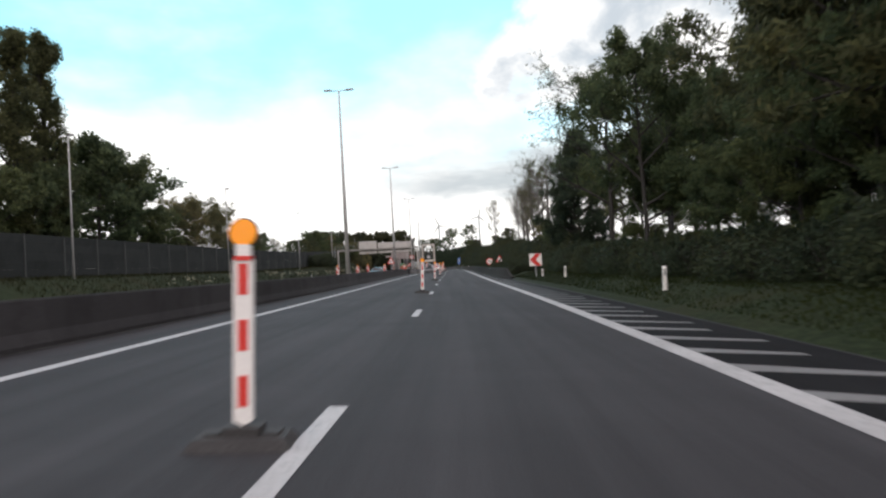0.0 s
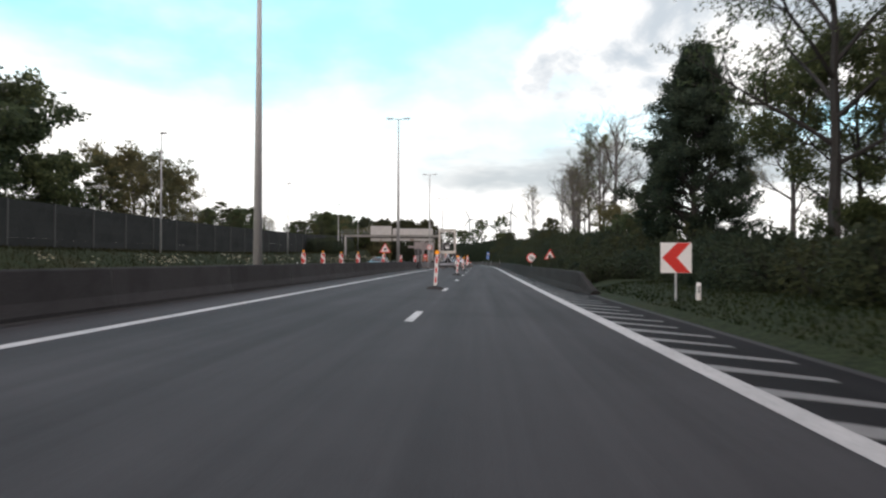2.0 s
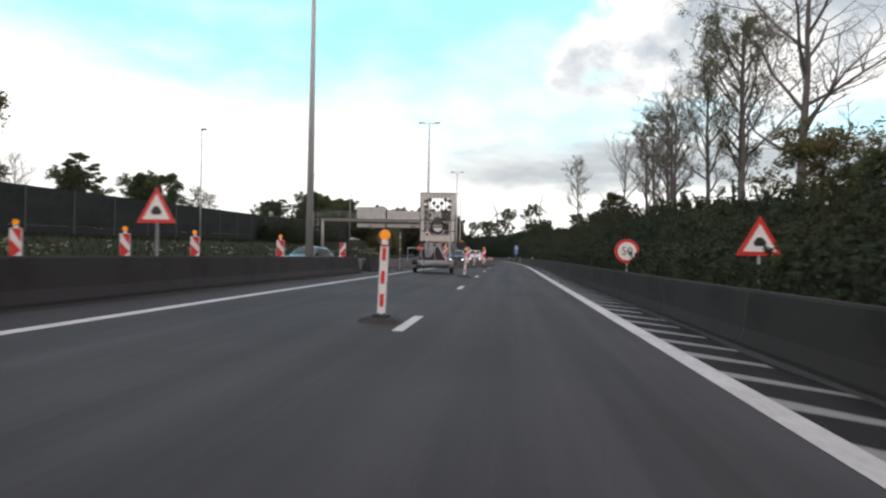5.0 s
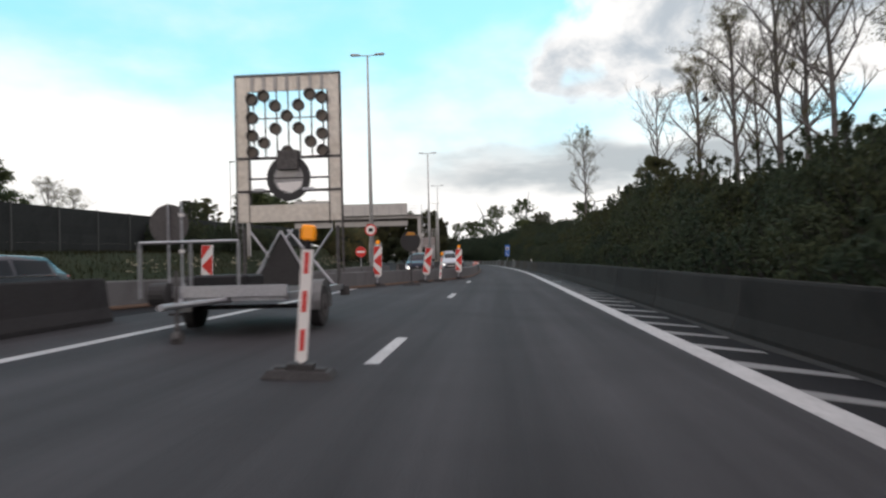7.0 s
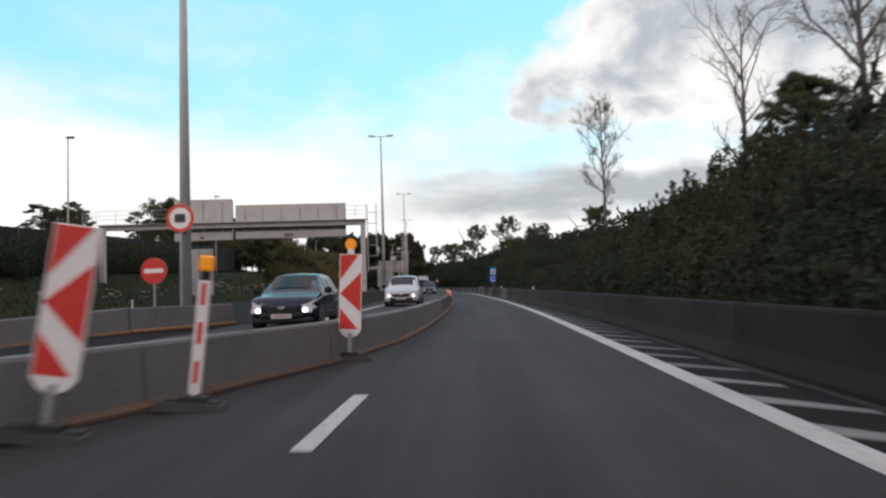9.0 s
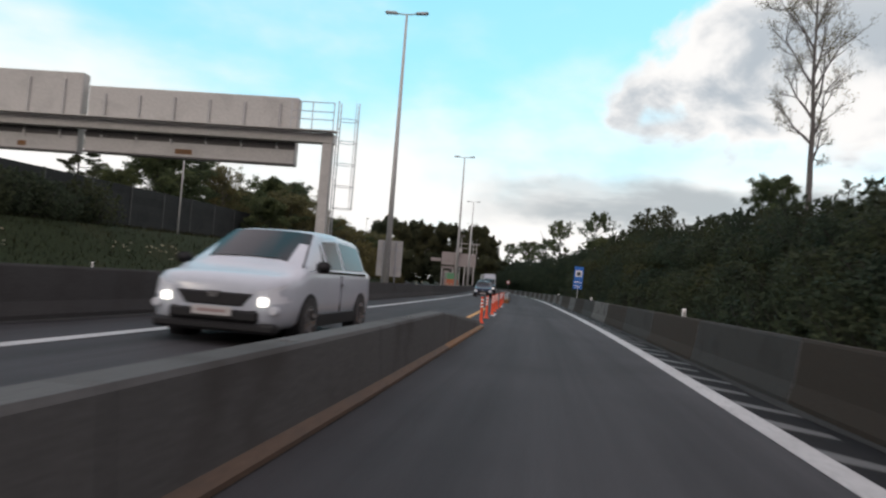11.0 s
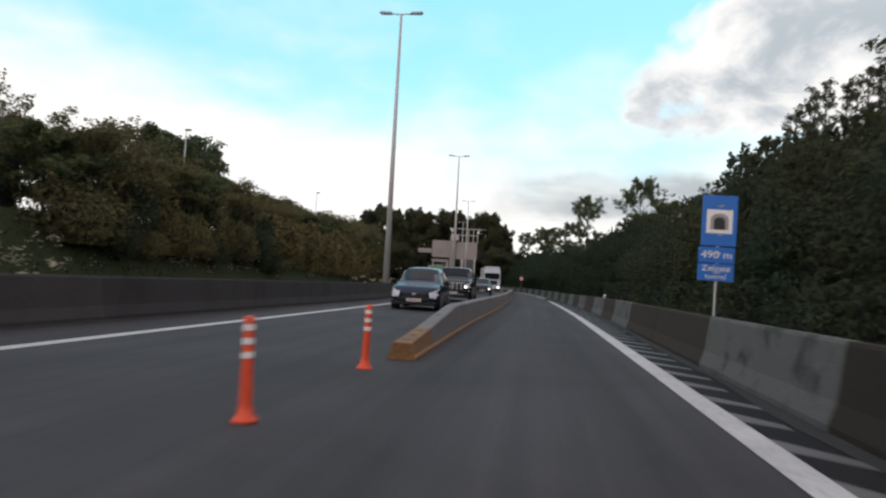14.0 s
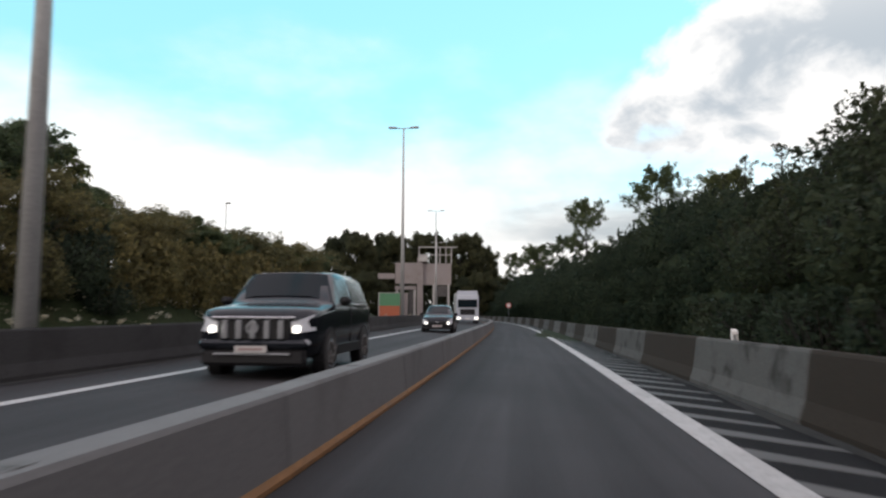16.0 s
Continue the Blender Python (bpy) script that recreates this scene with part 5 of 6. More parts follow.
KINDS["autumn"] = (tree_kind("autumn_tree", "low tree with olive and russet leaves", 41, 8, 3.8, .08, 15, .4, 3, 20, .62, .10, LEAF_AUTUMN), 8)



def tall(kind):
    """Height that nearly all of a plant stays under."""
    me = kind.children[-1].data
    V = np.empty(len(me.vertices) * 3, np.float32)
    me.vertices.foreach_get("co", V)
    return float(np.quantile(V[2::3], .995))


KINDS = {k: (v[0], tall(v[0])) for k, v in KINDS.items()}
STANDS = [  # kind, s, u, height, turn, wide
    ("pine", 6, 14.2, 15.8, 0, 1.1), ("pine", 13.5, 14.9, 16.8, 60, 1.0), ("round", 18, 15.7, 14.7, 10, .7), ("pine", 20.5, 15.7, 17.3, 130, .85), ("pine", 26, 16.6, 13.4, 200, .72), ("pine", 23.5, 14.9, 10.2, 80, .75), ("round", 17, 13.2, 6.3, 40, 1.0), ("round", 21.5, 13, 5.9, 140, 1.1), ("round", 26.5, 13.2, 4.8, 240, 1.2),
    ("broad", 32.2, 10.7, 11.2, 0, .80), ("broad", 30.3, 13.6, 8.6, 100, .85), ("sparse", 37, 13.6, 11.0, 40, .75), ("broad", 40, 16.8, 10.5, 300, .8),
    ("broad", 46.5, 18.1, 11.2, 35, 1.0), ("broad", 39.5, 19.1, 10.5, 160, 1.0), ("sparse", 49.1, 13, 15.8, 20, 1.05), ("sparse", 44, 15.7, 12.8, 250, 1.0), ("round", 55, 16.8, 9.5, 80, 1.0), ("cedar", 68.3, 14.1, 13.0, 0, 1.08), ("pine", 80.2, 14.9, 6, 140, .85), ("round", 84, 14.3, 3.6, 0, 1.2), ("round", 90, 14.5, 3.4, 70, 1.2), ("autumn", 96, 14.7, 4.4, 10, 1.3), ("bare2", 61, 16.8, 10.5, 30, 1.0), ("sparse", 77, 17.8, 12.6, 190, .8),
    ("bare", 100, 15.3, 15.8, 0, 1.25), ("bare2", 108, 15.2, 13.7, 90, 1.0), ("bare2", 114, 14.9, 12.6, 20, 1.0), ("bare", 119.4, 13.8, 12.1, 150, .9), ("bare2", 125, 15.2, 11.6, 270, 1.0),
    ("sparse", 112, 16.3, 15.8, 75, .8), ("bare", 128.7, 15.5, 14.2, 210, .95), ("bare2", 135.4, 15.6, 13.1, 10, 1.0), ("bare", 138, 17.8, 12.6, 120, .8), ("bare2", 150, 17.8, 13.7, 330, 1.1), ("bare", 161, 17.2, 14.7, 45, .8),
    ("pine", 146, 13.2, 5.2, 30, 1.0), ("bare2", 184, 14.3, 13.7, 60, .8), ("round", 192, 15.7, 3.8, 0, 1.0),
    ("broad", 297, 19.6, 11, 0, .8), ("broad", 320, 15.7, 11, 70, .8), ("round", 262, 15.7, 3.8, 0, 1.2), ("round", 281, 16.8, 4.4, 50, 1.2), ("broad", 345, 16.8, 8.4, 20, 1), ("round", 365, 15.7, 8.4, 20, 1), ("broad", 395, 14.7, 9.5, 80, 1), ("round", 420, 10.5, 9.5, 20, 1), ("broad", 440, 4.1, 9.5, 20, 1),
    ("poplar", 57.6, -36.3, 21.5, 0, 1.25), ("poplar", 62.8, -36.5, 22.6, 90, 1.2), ("poplar", 52.0, -37.5, 18.4, 30, 1.1), ("sparse", 66, -37.5, 11.6, 0, .8), ("round", 59, -37, 9.5, 200, .9), ("round", 64.5, -38, 10, 20, .9), ("round", 52, -35.9, 8.4, 240, .9),
    ("round", 74.0, -37.3, 13.7, 0, 1.1), ("round", 80.5, -38.3, 12.4, 140, 1.1), ("round", 87, -37.5, 7.9, 60, 1.0), ("spruce", 91.5, -35.5, 9, 0, 1.1), ("autumn", 97, -36.5, 9.2, 0, .95), ("bare2", 99, -35.9, 10, 20, 1.0), ("autumn", 103.5, -36.8, 9.2, 100, 1.0), ("autumn", 110.5, -37, 8.6, 220, 1.0), ("bare", 117, -37, 6.8, 0, 1.1),
    ("round", 44, -37, 9.5, 60, 1), ("round", 36, -37, 11.6, 160, 1), ("round", 28, -38, 11.6, 160, 1), ("spruce", 122, -34.9, 6.9, 0, 1.3), ("round", 128, -39.1, 5.8, 0, 1.0),
    ("round", 141, -39.1, 6.3, 0, 1.1), ("round", 147, -40.1, 6.9, 60, 1.1), ("bare2", 153, -38, 6.7, 0, 1.4), ("bare2", 158, -38.5, 6.1, 90, 1.4), ("spruce", 186, -38, 6.3, 60, 1.2), ("spruce", 190, -37, 6.9, 0, 1.2), ("round", 197, -41.2, 6.3, 90, 1), ("spruce", 205, -37, 7.1, 0, 1.3),
    ("round", 214, -38.5, 5.2, 60, 1.2), ("round", 220.5, -38, 9.2, 0, 1.1), ("round", 228, -39.1, 9.1, 100, 1.1), ("autumn", 234, -37, 7.8, 60, 1.0), ("bare2", 238, -38, 8.4, 0, 1.0), ("round", 241, -39.1, 6.9, 20, 1.2), ("round", 247, -38, 6.9, 70, 1.3), ("round", 254, -39.1, 7.1, 30, 1.3), ("round", 263, -39.1, 10.3, 0, 1.1), ("bare2", 268, -37, 11.6, 0, 1.0), ("round", 269, -40.1, 10.7, 200, 1.1), ("round", 276, -40.1, 10.1, 70, 1.1), ("round", 284, -40.1, 8, 0, 1.2)]
for i in range(11):
    STANDS.append(("round" if i % 2 else "autumn", 291 + 6.0 * i, -37.4 + 1.5 * math.sin(i * 1.7), 6.4 + .5 * math.sin(i * 2.9), i * 71, 1.5))
for i in range(27):
    s = 230 + 4.3 * i
    top = float(np.interp(s, [222, 240, 248, 256, 265, 282, 300, 340], [9.01, 9.74, 9.64, 8.9, 8.69, 9.01, 9.85, 11.11]))
    u = -28.3 + 1.2 * math.sin(i * 2.2)
    STANDS.append(("autumn" if i % 4 else "round", s, u, (top - land(s, u)) * (.93 + .09 * math.sin(i * 1.3)), i * 53, 1.55))
for kind, s, u, h, turn, wide in STANDS:
    if kind + "_far" in KINDS and (u < -20 or s > 60):
        kind += "_far"
    plant(KINDS[kind][0], s, u, h, KINDS[kind][1], turn, wide)
# grove beyond the bend
for i in range(13):
    a = radians(20.2 - i * 1.0)
    D = 195 + 10 * math.sin(i * 2.3)
    k = KINDS["grove"]
    h = 16.5 + 1.6 * math.sin(i * 1.9) + (1.0 if i in (1, 2) else 0)
    ob = copy_thing(k[0], pose(-4.1 - D * math.sin(a), 215.2 + D * math.cos(a), 3.5, 0, 0, i * 77))
    f = h / k[1]
    ob.scale = (f * .75, f * .75, f)
# undergrowth in front of the grove
for i in range(16):
    a = radians(21.5 - i * 1.0)
    D = 180 + 6 * math.sin(i * 1.3)
    k = KINDS["grove"]
    ob = copy_thing(k[0], pose(-4.1 - D * math.sin(a), 215.2 + D * math.cos(a), -.6, 0, 0, i * 41))
    f = (10 + math.sin(i * 2.1)) / k[1]
    ob.scale = (f, f, f)


def bird_nest():
    """A ball of crossing twigs in a fork."""
    rng = np.random.default_rng(91)
    segs = []
    for i in range(150):
        d = Vector(rng.normal(0, 1, 3)).normalized()
        p = Vector((d.x * .24, d.y * .24, d.z * .17)) * rng.uniform(.6, 1.0)
        t = d.cross(Vector(rng.normal(0, 1, 3))).normalized() * rng.uniform(.08, .2)
        segs.append((p - t, p + t, .012, .008))
    vs, fs = tubes(segs)
    ob = tagged(new("bird_nest", mesh("bird_nest", vs, fs, BARK)), "dark round twig nest in a leafless tree", "nest")
    ob.matrix_world = pose(14.15, 146.31, 12.47)


bird_nest()


def brow(s):
    """Height of the hedge along the top of the right bank."""
    return float(np.interp(s, [-60, 0, 50, 70, 105, 121, 141, 150, 160, 170, 180, 190, 198, 206, 214, 222, 230, 238, 246, 260, 330],
                           [2.05, 2.15, 2.36, 3.0, 4.5, 5.1, 6.1, 6.2, 5.8, 5.2, 5.4, 6.1, 6.7, 7.42, 7.85, 7.85, 7.42, 7.2, 7.5, 7.9, 8.8]))


# saplings and whips that stand out of the hedge
r = np.random.default_rng(33)
for i in range(64):
    s, u = 62 + 3.7 * i + r.uniform(-1.2, 1.2), r.uniform(11.1, 12.4)
    if not 97 < s < 99:
        plant(KINDS["sapling"][0], s, u, (brow(s) - land(s, u)) * r.uniform(.95, 1.18), KINDS["sapling"][1], r.uniform(0, 360), r.uniform(.9, 1.6))
for i in range(15):
    s, u = 203 + 1.15 * i, r.uniform(11.3, 12.4)
    plant(KINDS["sapling"][0], s, u, (brow(s) - land(s, u)) * r.uniform(1.12, 1.42), KINDS["sapling"][1], r.uniform(0, 360), r.uniform(1.0, 1.7))
for kind, _ in KINDS.values():
    for o in (*kind.children, kind):
        bpy.data.objects.remove(o)


def bush_kind(name, seed, w, h, count, size, leaf):
    """A shrub: a few stems and leaves that fill a lumpy mound, thickest near its skin, with twigs standing out of it."""
    rng = np.random.default_rng(seed)
    ob = empty(name, "dense roadside shrub", "shrub", "roadside shrubs")
    lumps = [(w * .36 * math.sqrt(rng.uniform()) * math.cos(q), w * .36 * math.sqrt(rng.uniform()) * math.sin(q), rng.uniform(.16, .27) * w, rng.uniform(.72, 1.0) * h) for q in rng.uniform(0, 6.28, 9)]
    segs, tips = [], []
    for i in range(44):
        x, y, r, top = lumps[i % 9]
        t, q = rng.uniform(0, 2 * math.pi), r * math.sqrt(rng.uniform())
        b = Vector((x + q * math.cos(t), y + q * math.sin(t), top * rng.uniform(.75, 1.0)))
        c = b + Vector((rng.normal(0, .10), rng.normal(0, .10), h * rng.uniform(.02, .14)))
        segs += [(Vector((b.x * .45, b.y * .45, 0)), b, .020, .010), (b, c, .008, .003)]
        tips += [b.lerp(c, f) for f in (.0, .25, .5, .75, 1.0)]
    vs, fs = tubes(segs)
    piece("woody_base", mesh("woody_base", vs, fs, BARK), ob, None, "thin woody growth")
    V1, n1 = leaves(tips, 5, .07, size, rng, 1.6, 1.0)
    pts = []
    for i in range(count - n1):
        x, y, r, top = lumps[int(rng.integers(9))]
        d = rng.normal(0, 1, 3)
        d /= np.linalg.norm(d)
        k = rng.uniform() ** .28
        up = top * .56
        pts.append((x + d[0] * r * k * (1 + .3 * max(-d[2], 0)), y + d[1] * r * k * (1 + .3 * max(-d[2], 0)), max(.0, top - up + d[2] * up * k)))
    V, n = leaves(pts, 1, .05, size, rng, 1.6, 1.0)
    piece("foliage", leaf_mesh("foliage", np.concatenate([V, V1]), n + n1, leaf), ob, None, "small dense leaves")
    return ob


BUSHES = [bush_kind("shrub", 50 + i, 4.0, 2.4, 5400, .095, LEAF_OLIVE if i == 3 else LEAF_HEDGE) for i in range(4)]
BUSHES_LOW = [bush_kind("shrub", 70 + i, 2.5, 1.5, 2600, .080, LEAF_HEDGE) for i in range(3)]
BUSHES_AUTUMN = [bush_kind("shrub", 60 + i, 4.2, 3.0, 4200, .12, LEAF_AUTUMN if i else LEAF_HEDGE) for i in range(3)]
rng = np.random.default_rng(9)
BUSH_H, LOW_H, THICKET_H = 2.5, 1.55, 3.1


def set_bush(kinds, s, u, h, base, label, wide=1.0):
    k = kinds[int(rng.integers(len(kinds)))]
    ob = copy_thing(k, Matrix.Translation(at(s, u, land(s, u) - .15)) @ Matrix.Rotation(rng.uniform(0, 6.28), 4, "Z"))
    f = h / base
    w = min(max(f, .9), 1.25) * wide
    ob.scale = (w, w, f)
    return tagged(ob, label)


FAR = []
s = 2.0
while s < 420:
    zc = brow(s)
    if s > 58:
        rows = [(BUSHES_LOW, LOW_H, s, 7.05, rng.uniform(1.0, 1.5), "dark green roadside shrub behind the concrete barrier"),
                (BUSHES_LOW, LOW_H, s + 1.5, 7.2, rng.uniform(1.1, 1.6), "dark green roadside shrub behind the concrete barrier"),
                (BUSHES, BUSH_H, s + .4, 8.3 + rng.uniform(-.2, .2), max(1.3, zc * rng.uniform(.44, .54) - land(s, 8.3)), "dark green roadside shrub low on the bank"),
                (BUSHES, BUSH_H, s + 1.2, 9.7 + rng.uniform(-.3, .3), max(1.5, zc * rng.uniform(.66, .78) - land(s, 9.7)), "dark green roadside shrub on the bank")]
    else:
        rows = [(BUSHES, BUSH_H, s, 9.9 + rng.uniform(-.3, .3), 1.8 * rng.uniform(.85, 1.15), "dark green shrub behind the grass verge")]
    rows += [(BUSHES, BUSH_H, s + .6, 11.85 + rng.uniform(-.4, .4), zc * rng.uniform(.80, 1.06) - land(s, 11.85) + .15, "dark green shrub along the crest of the bank")]
    for kinds, base, q, u, h, label in rows:
        if s < 236:
            set_bush(kinds, q, u, h, base, label)
        else:
            FAR.append((kinds[int(rng.integers(3))], q, u, h / base * 1.05))
    s += 2.9 if s < 236 else 3.6
for i in range(15):
    set_bush(BUSHES, 159 + 2.6 * i, -29.3 + rng.uniform(-.8, .8), rng.uniform(2.3, 3.5), BUSH_H, "dark green shrub in front of the noise wall", 1.1)
s = 229.0
while s < 345:
    for du, u, lo, hi in ((0, -26.3, 3.3, 4.6), (1.2, -25.6 + max(0, (s - 250) * .02), 1.6, 2.7)):
        if s < 262:
            set_bush(BUSHES_AUTUMN, s + du, u + rng.uniform(-.7, .7), rng.uniform(lo, hi), THICKET_H, "olive and brown shrub on the far bank", 1.1)
        else:
            FAR.append((BUSHES_AUTUMN[int(rng.integers(3))], s + du, u, rng.uniform(lo, hi) / THICKET_H * 1.1))
    s += 2.9
# the hedges too far off to tell apart, joined
for k, (kinds, label, name) in enumerate(((BUSHES + BUSHES_LOW, "distant dark hedge along the right bank", "far_hedge"), (BUSHES_AUTUMN, "distant olive thicket on the left bank", "far_thicket"))):
    chunks = []
    for kind, s, u, f in FAR:
        if kind in kinds:
            me = next(c for c in kind.children if c.name.startswith("foliage")).data
            V = np.empty(len(me.vertices) * 3, np.float32)
            me.vertices.foreach_get("co", V)
            V = V.reshape(-1, 3, 3)[::4].reshape(-1, 3)
            mid = np.repeat(V.reshape(-1, 3, 3).mean(axis=1), 3, axis=0)
            V = (mid + (V - mid) * 1.9) * f
            t = rng.uniform(0, 6.28)
            V = V @ np.array([[math.cos(t), math.sin(t), 0], [-math.sin(t), math.cos(t), 0], [0, 0, 1]])
            chunks.append(V + np.array(tuple(at(s, u, land(s, u) - .15))))
    V = np.concatenate(chunks)
    tagged(new(name, leaf_mesh(name, V, len(V) // 3, LEAF_AUTUMN if k else LEAF_HEDGE)), label, "hedge", kind="stuff")
for kind in BUSHES + BUSHES_LOW + BUSHES_AUTUMN:
    for o in (*kind.children, kind):
        bpy.data.objects.remove(o)


def tufts(name, label, areas, count, height, mat, seed):
    """Grass blades over stretches of the verge (s0, s1, u0, u1)."""
    r = np.random.default_rng(seed)
    vs = []
    for s0, s1, u0, u1 in areas:
        n = int(count * (s1 - s0) * (u1 - u0))
        for _ in range(n):
            s, u = r.uniform(s0, s1), r.uniform(u0, u1)
            p = at(s, u, land(s, u) - .03)
            h = height * r.uniform(.5, 1.4)
            t, l = r.uniform(0, 6.28), r.uniform(0, .5) * h
            w = .012 + .02 * r.uniform()
            d, e = Vector((math.cos(t), math.sin(t), 0)), Vector((-math.sin(t), math.cos(t), 0))
            vs += [p - e * w, p + e * w, p + d * l * .5 + e * w * .6 + Vector((0, 0, h * .65)), p + d * l + Vector((0, 0, h))]
    V = np.array([tuple(v) for v in vs])
    ob = new(name, leaf_mesh(name, V, len(V) // 4, mat, 4))
    return tagged(ob, label, "grass", kind="stuff")


tufts("verge_grass", "short rough grass on the verge", [(4, 56, 6.15, 9.4)], 110, .085, BLADES, 4)
tufts("bank_grass", "long grass along the far bank and median", [(40, 240, -30.1, -23.5), (146, 300, -7.0, -6.0), (20, 92, -7.0, -6.0)], 16, .27, BANK_BLADES, 5)
# white flowering weeds in clumps
r = np.random.default_rng(12)
pts = []
for _ in range(170):
    s = r.uniform(60, 200) if r.uniform() < .3 else r.uniform(200, 300)
    u = r.uniform(-25.4, -23.9) if s < 200 or r.uniform() < .75 else r.uniform(-6.9, -6.2)
    for _ in range(6):
        pts.append(at(s + r.normal(0, .5), u + r.normal(0, .2), land(s, u) + r.uniform(.35, 1.05)))
V, n = leaves(pts, 7, .14, .07, r, 1.2, .4)
tagged(new("white_weeds", leaf_mesh("white_weeds", V, n, FLOWER)), "clumps of white flowering weeds", "weeds", kind="stuff")



# ---- vehicles ----
def car(label, paint, L, Wd, H, stations, glassed, wheels, wheel_r, name="car", lights=True, grille="bars", category="car"):
    """A car lofted from stations (y, bottom, belt, top, half width, half width at the top); its front is at y = 0, its length along +y."""
    ob = empty(name, label, category, "oncoming cars")

    def section(st):
        y, zb, zt, zr, w, wt_ = st
        roof = zr > zt + .09
        pts = [(0, zb), (w * .86, zb), (w * .97, zb + .08), (w, zb + (zt - zb) * .45), (w * .99, zt - .10), (w * .955, zt - .015)]
        if roof:
            pts += [(wt_ + (w * .93 - wt_) * .12, zr - .09), (wt_ * .90, zr - .02), (wt_ * .55, zr + .012), (0, zr + .02)]
        else:
            pts += [(w * .90, zt + (zr - zt) * .4 + .01), (w * .75, zr), (w * .45, zr + .015), (0, zr + .02)]
        return [Vector((x, y, z)) for x, z in pts] + [Vector((-x, y, z)) for x, z in pts[-2:0:-1]]

    rings = [section(st) for st in stations]
    me = sweep("body", rings, paint, smooth=True)
    body = piece("body", me, ob, None, "")
    n = len(rings[0])

    def skin(i, j, a, b, lift, name_, mat, f0=.06, f1=.94, v0=.1, v1=.92, parent=ob):
        """A panel laid just proud of the body between stations i and j and ring points a and b."""
        def pt(f, v):
            k = i + (j - i) * f
            k0 = min(int(k), len(rings) - 2)
            A = rings[k0][a].lerp(rings[k0 + 1][a], k - k0)
            B = rings[k0][b].lerp(rings[k0 + 1][b], k - k0)
            return A.lerp(B, v)
        nu, nv = 5, 3
        grid = [[pt(f0 + (f1 - f0) * p / nu, v0 + (v1 - v0) * q / nv) for q in range(nv + 1)] for p in range(nu + 1)]
        nrm = (grid[-1][0] - grid[0][0]).cross(grid[0][-1] - grid[0][0]).normalized()
        mid = grid[nu // 2][nv // 2]
        if nrm.dot(mid - Vector((0, L / 2, H * .5))) < 0:
            nrm = -nrm
        vs = [p + nrm * lift for row in grid for p in row] + [p - nrm * .01 for row in grid for p in row]
        m = nv + 1
        o = (nu + 1) * m
        fs = [(p * m + q, p * m + q + 1, (p + 1) * m + q + 1, (p + 1) * m + q) for p in range(nu) for q in range(nv)]
        edge = [p * m for p in range(nu + 1)] + [nu * m + q for q in range(1, m)] + [p * m + nv for p in range(nu - 1, -1, -1)] + [q for q in range(nv - 1, 0, -1)]
        fs += [(edge[k], edge[(k + 1) % len(edge)], o + edge[(k + 1) % len(edge)], o + edge[k]) for k in range(len(edge))]
        return piece(name_, mesh(name_, vs, fs, mat), parent)

    off = len(stations) - 10
    for kind, i, j in glassed:
        i, j = i + off, j + off
        if kind == "side":
            skin(i, j, 5, 6, .006, "side_window", GLASS)
            skin(i, j, n - 5, n - 6, .006, "side_window", GLASS)
        else:
            # windscreen or rear window across the whole width
            A, B = rings[i], rings[j]
            lo0, lo1, hi0, hi1 = A[6] * .5 + A[5] * .5, A[n - 6] * .5 + A[n - 5] * .5, B[7], B[n - 7]
            q = [lo0.lerp(lo1, .06), lo0.lerp(lo1, .5) + (A[9] - A[8]) * 0, lo0.lerp(lo1, .94), hi1.lerp(hi0, .04), B[9].copy(), hi0.lerp(hi1, .04)]
            mid_lo = A[9].lerp(B[9], .06)
            mid_hi = A[9].lerp(B[9], .93)
            lo_a, lo_b = A[6].lerp(B[6], .02), A[n - 6].lerp(B[n - 6], .02)
            hi_a, hi_b = A[7].lerp(B[7], .95), A[n - 7].lerp(B[n - 7], .95)
            out = -1 if kind == "front" else 1
            sh = Vector((0, out * .012, .014))
            vs = [lo_a + sh, A[8].lerp(B[8], .05) + sh, mid_lo + sh, A[n - 8].lerp(B[n - 8], .05) + sh, lo_b + sh, hi_b + sh, A[n - 8].lerp(B[n - 8], .93) + sh, mid_hi + sh, A[8].lerp(B[8], .93) + sh, hi_a + sh]
            fs = [(0, 1, 8, 9), (1, 2, 7, 8), (2, 3, 6, 7), (3, 4, 5, 6)]
            me = mesh("windscreen", vs, fs, GLASS, True)
            piece("windscreen" if kind == "front" else "rear_window", me, ob)
    for y in wheels:
        for x in (-1, 1):
            w = Wd / 2
            arch = part("wheel_arch", bars(((x * (w - .20), y, wheel_r), (x * (w + .004), y, wheel_r), wheel_r + .055), n=24), BLACKPLASTIC, ob)
            tyre = part("wheel", bars(((x * (w - .21), y, wheel_r), (x * (w + .012), y, wheel_r), wheel_r), n=24), RUBBER, ob, "dark tyre", bevel=.02)
            rim = part("rim", bars(((x * (w + .011), y, wheel_r), (x * (w + .02), y, wheel_r), wheel_r * .66), n=20), CHROME, tyre)
            for k in range(5):
                t = 2 * math.pi * k / 5
                bm = bmesh.new()
                rod(bm, (x * (w + .022), y + .07 * math.cos(t + .5), wheel_r + .07 * math.sin(t + .5)), (x * (w + .022), y + wheel_r * .5 * math.cos(t + .5), wheel_r + wheel_r * .5 * math.sin(t + .5)), .035, .05, 6)
                part("spoke_gap", bm, SOOT, tyre)
    f = (0, stations[2][1] + .08, stations[2][2] - .06, 0, W_NOSE * Wd / 2, 0)
    z_l = f[2] - .05
    belt_front, belt = stations[3 + off][2], stations[5 + off][2]
    W2 = Wd / 2
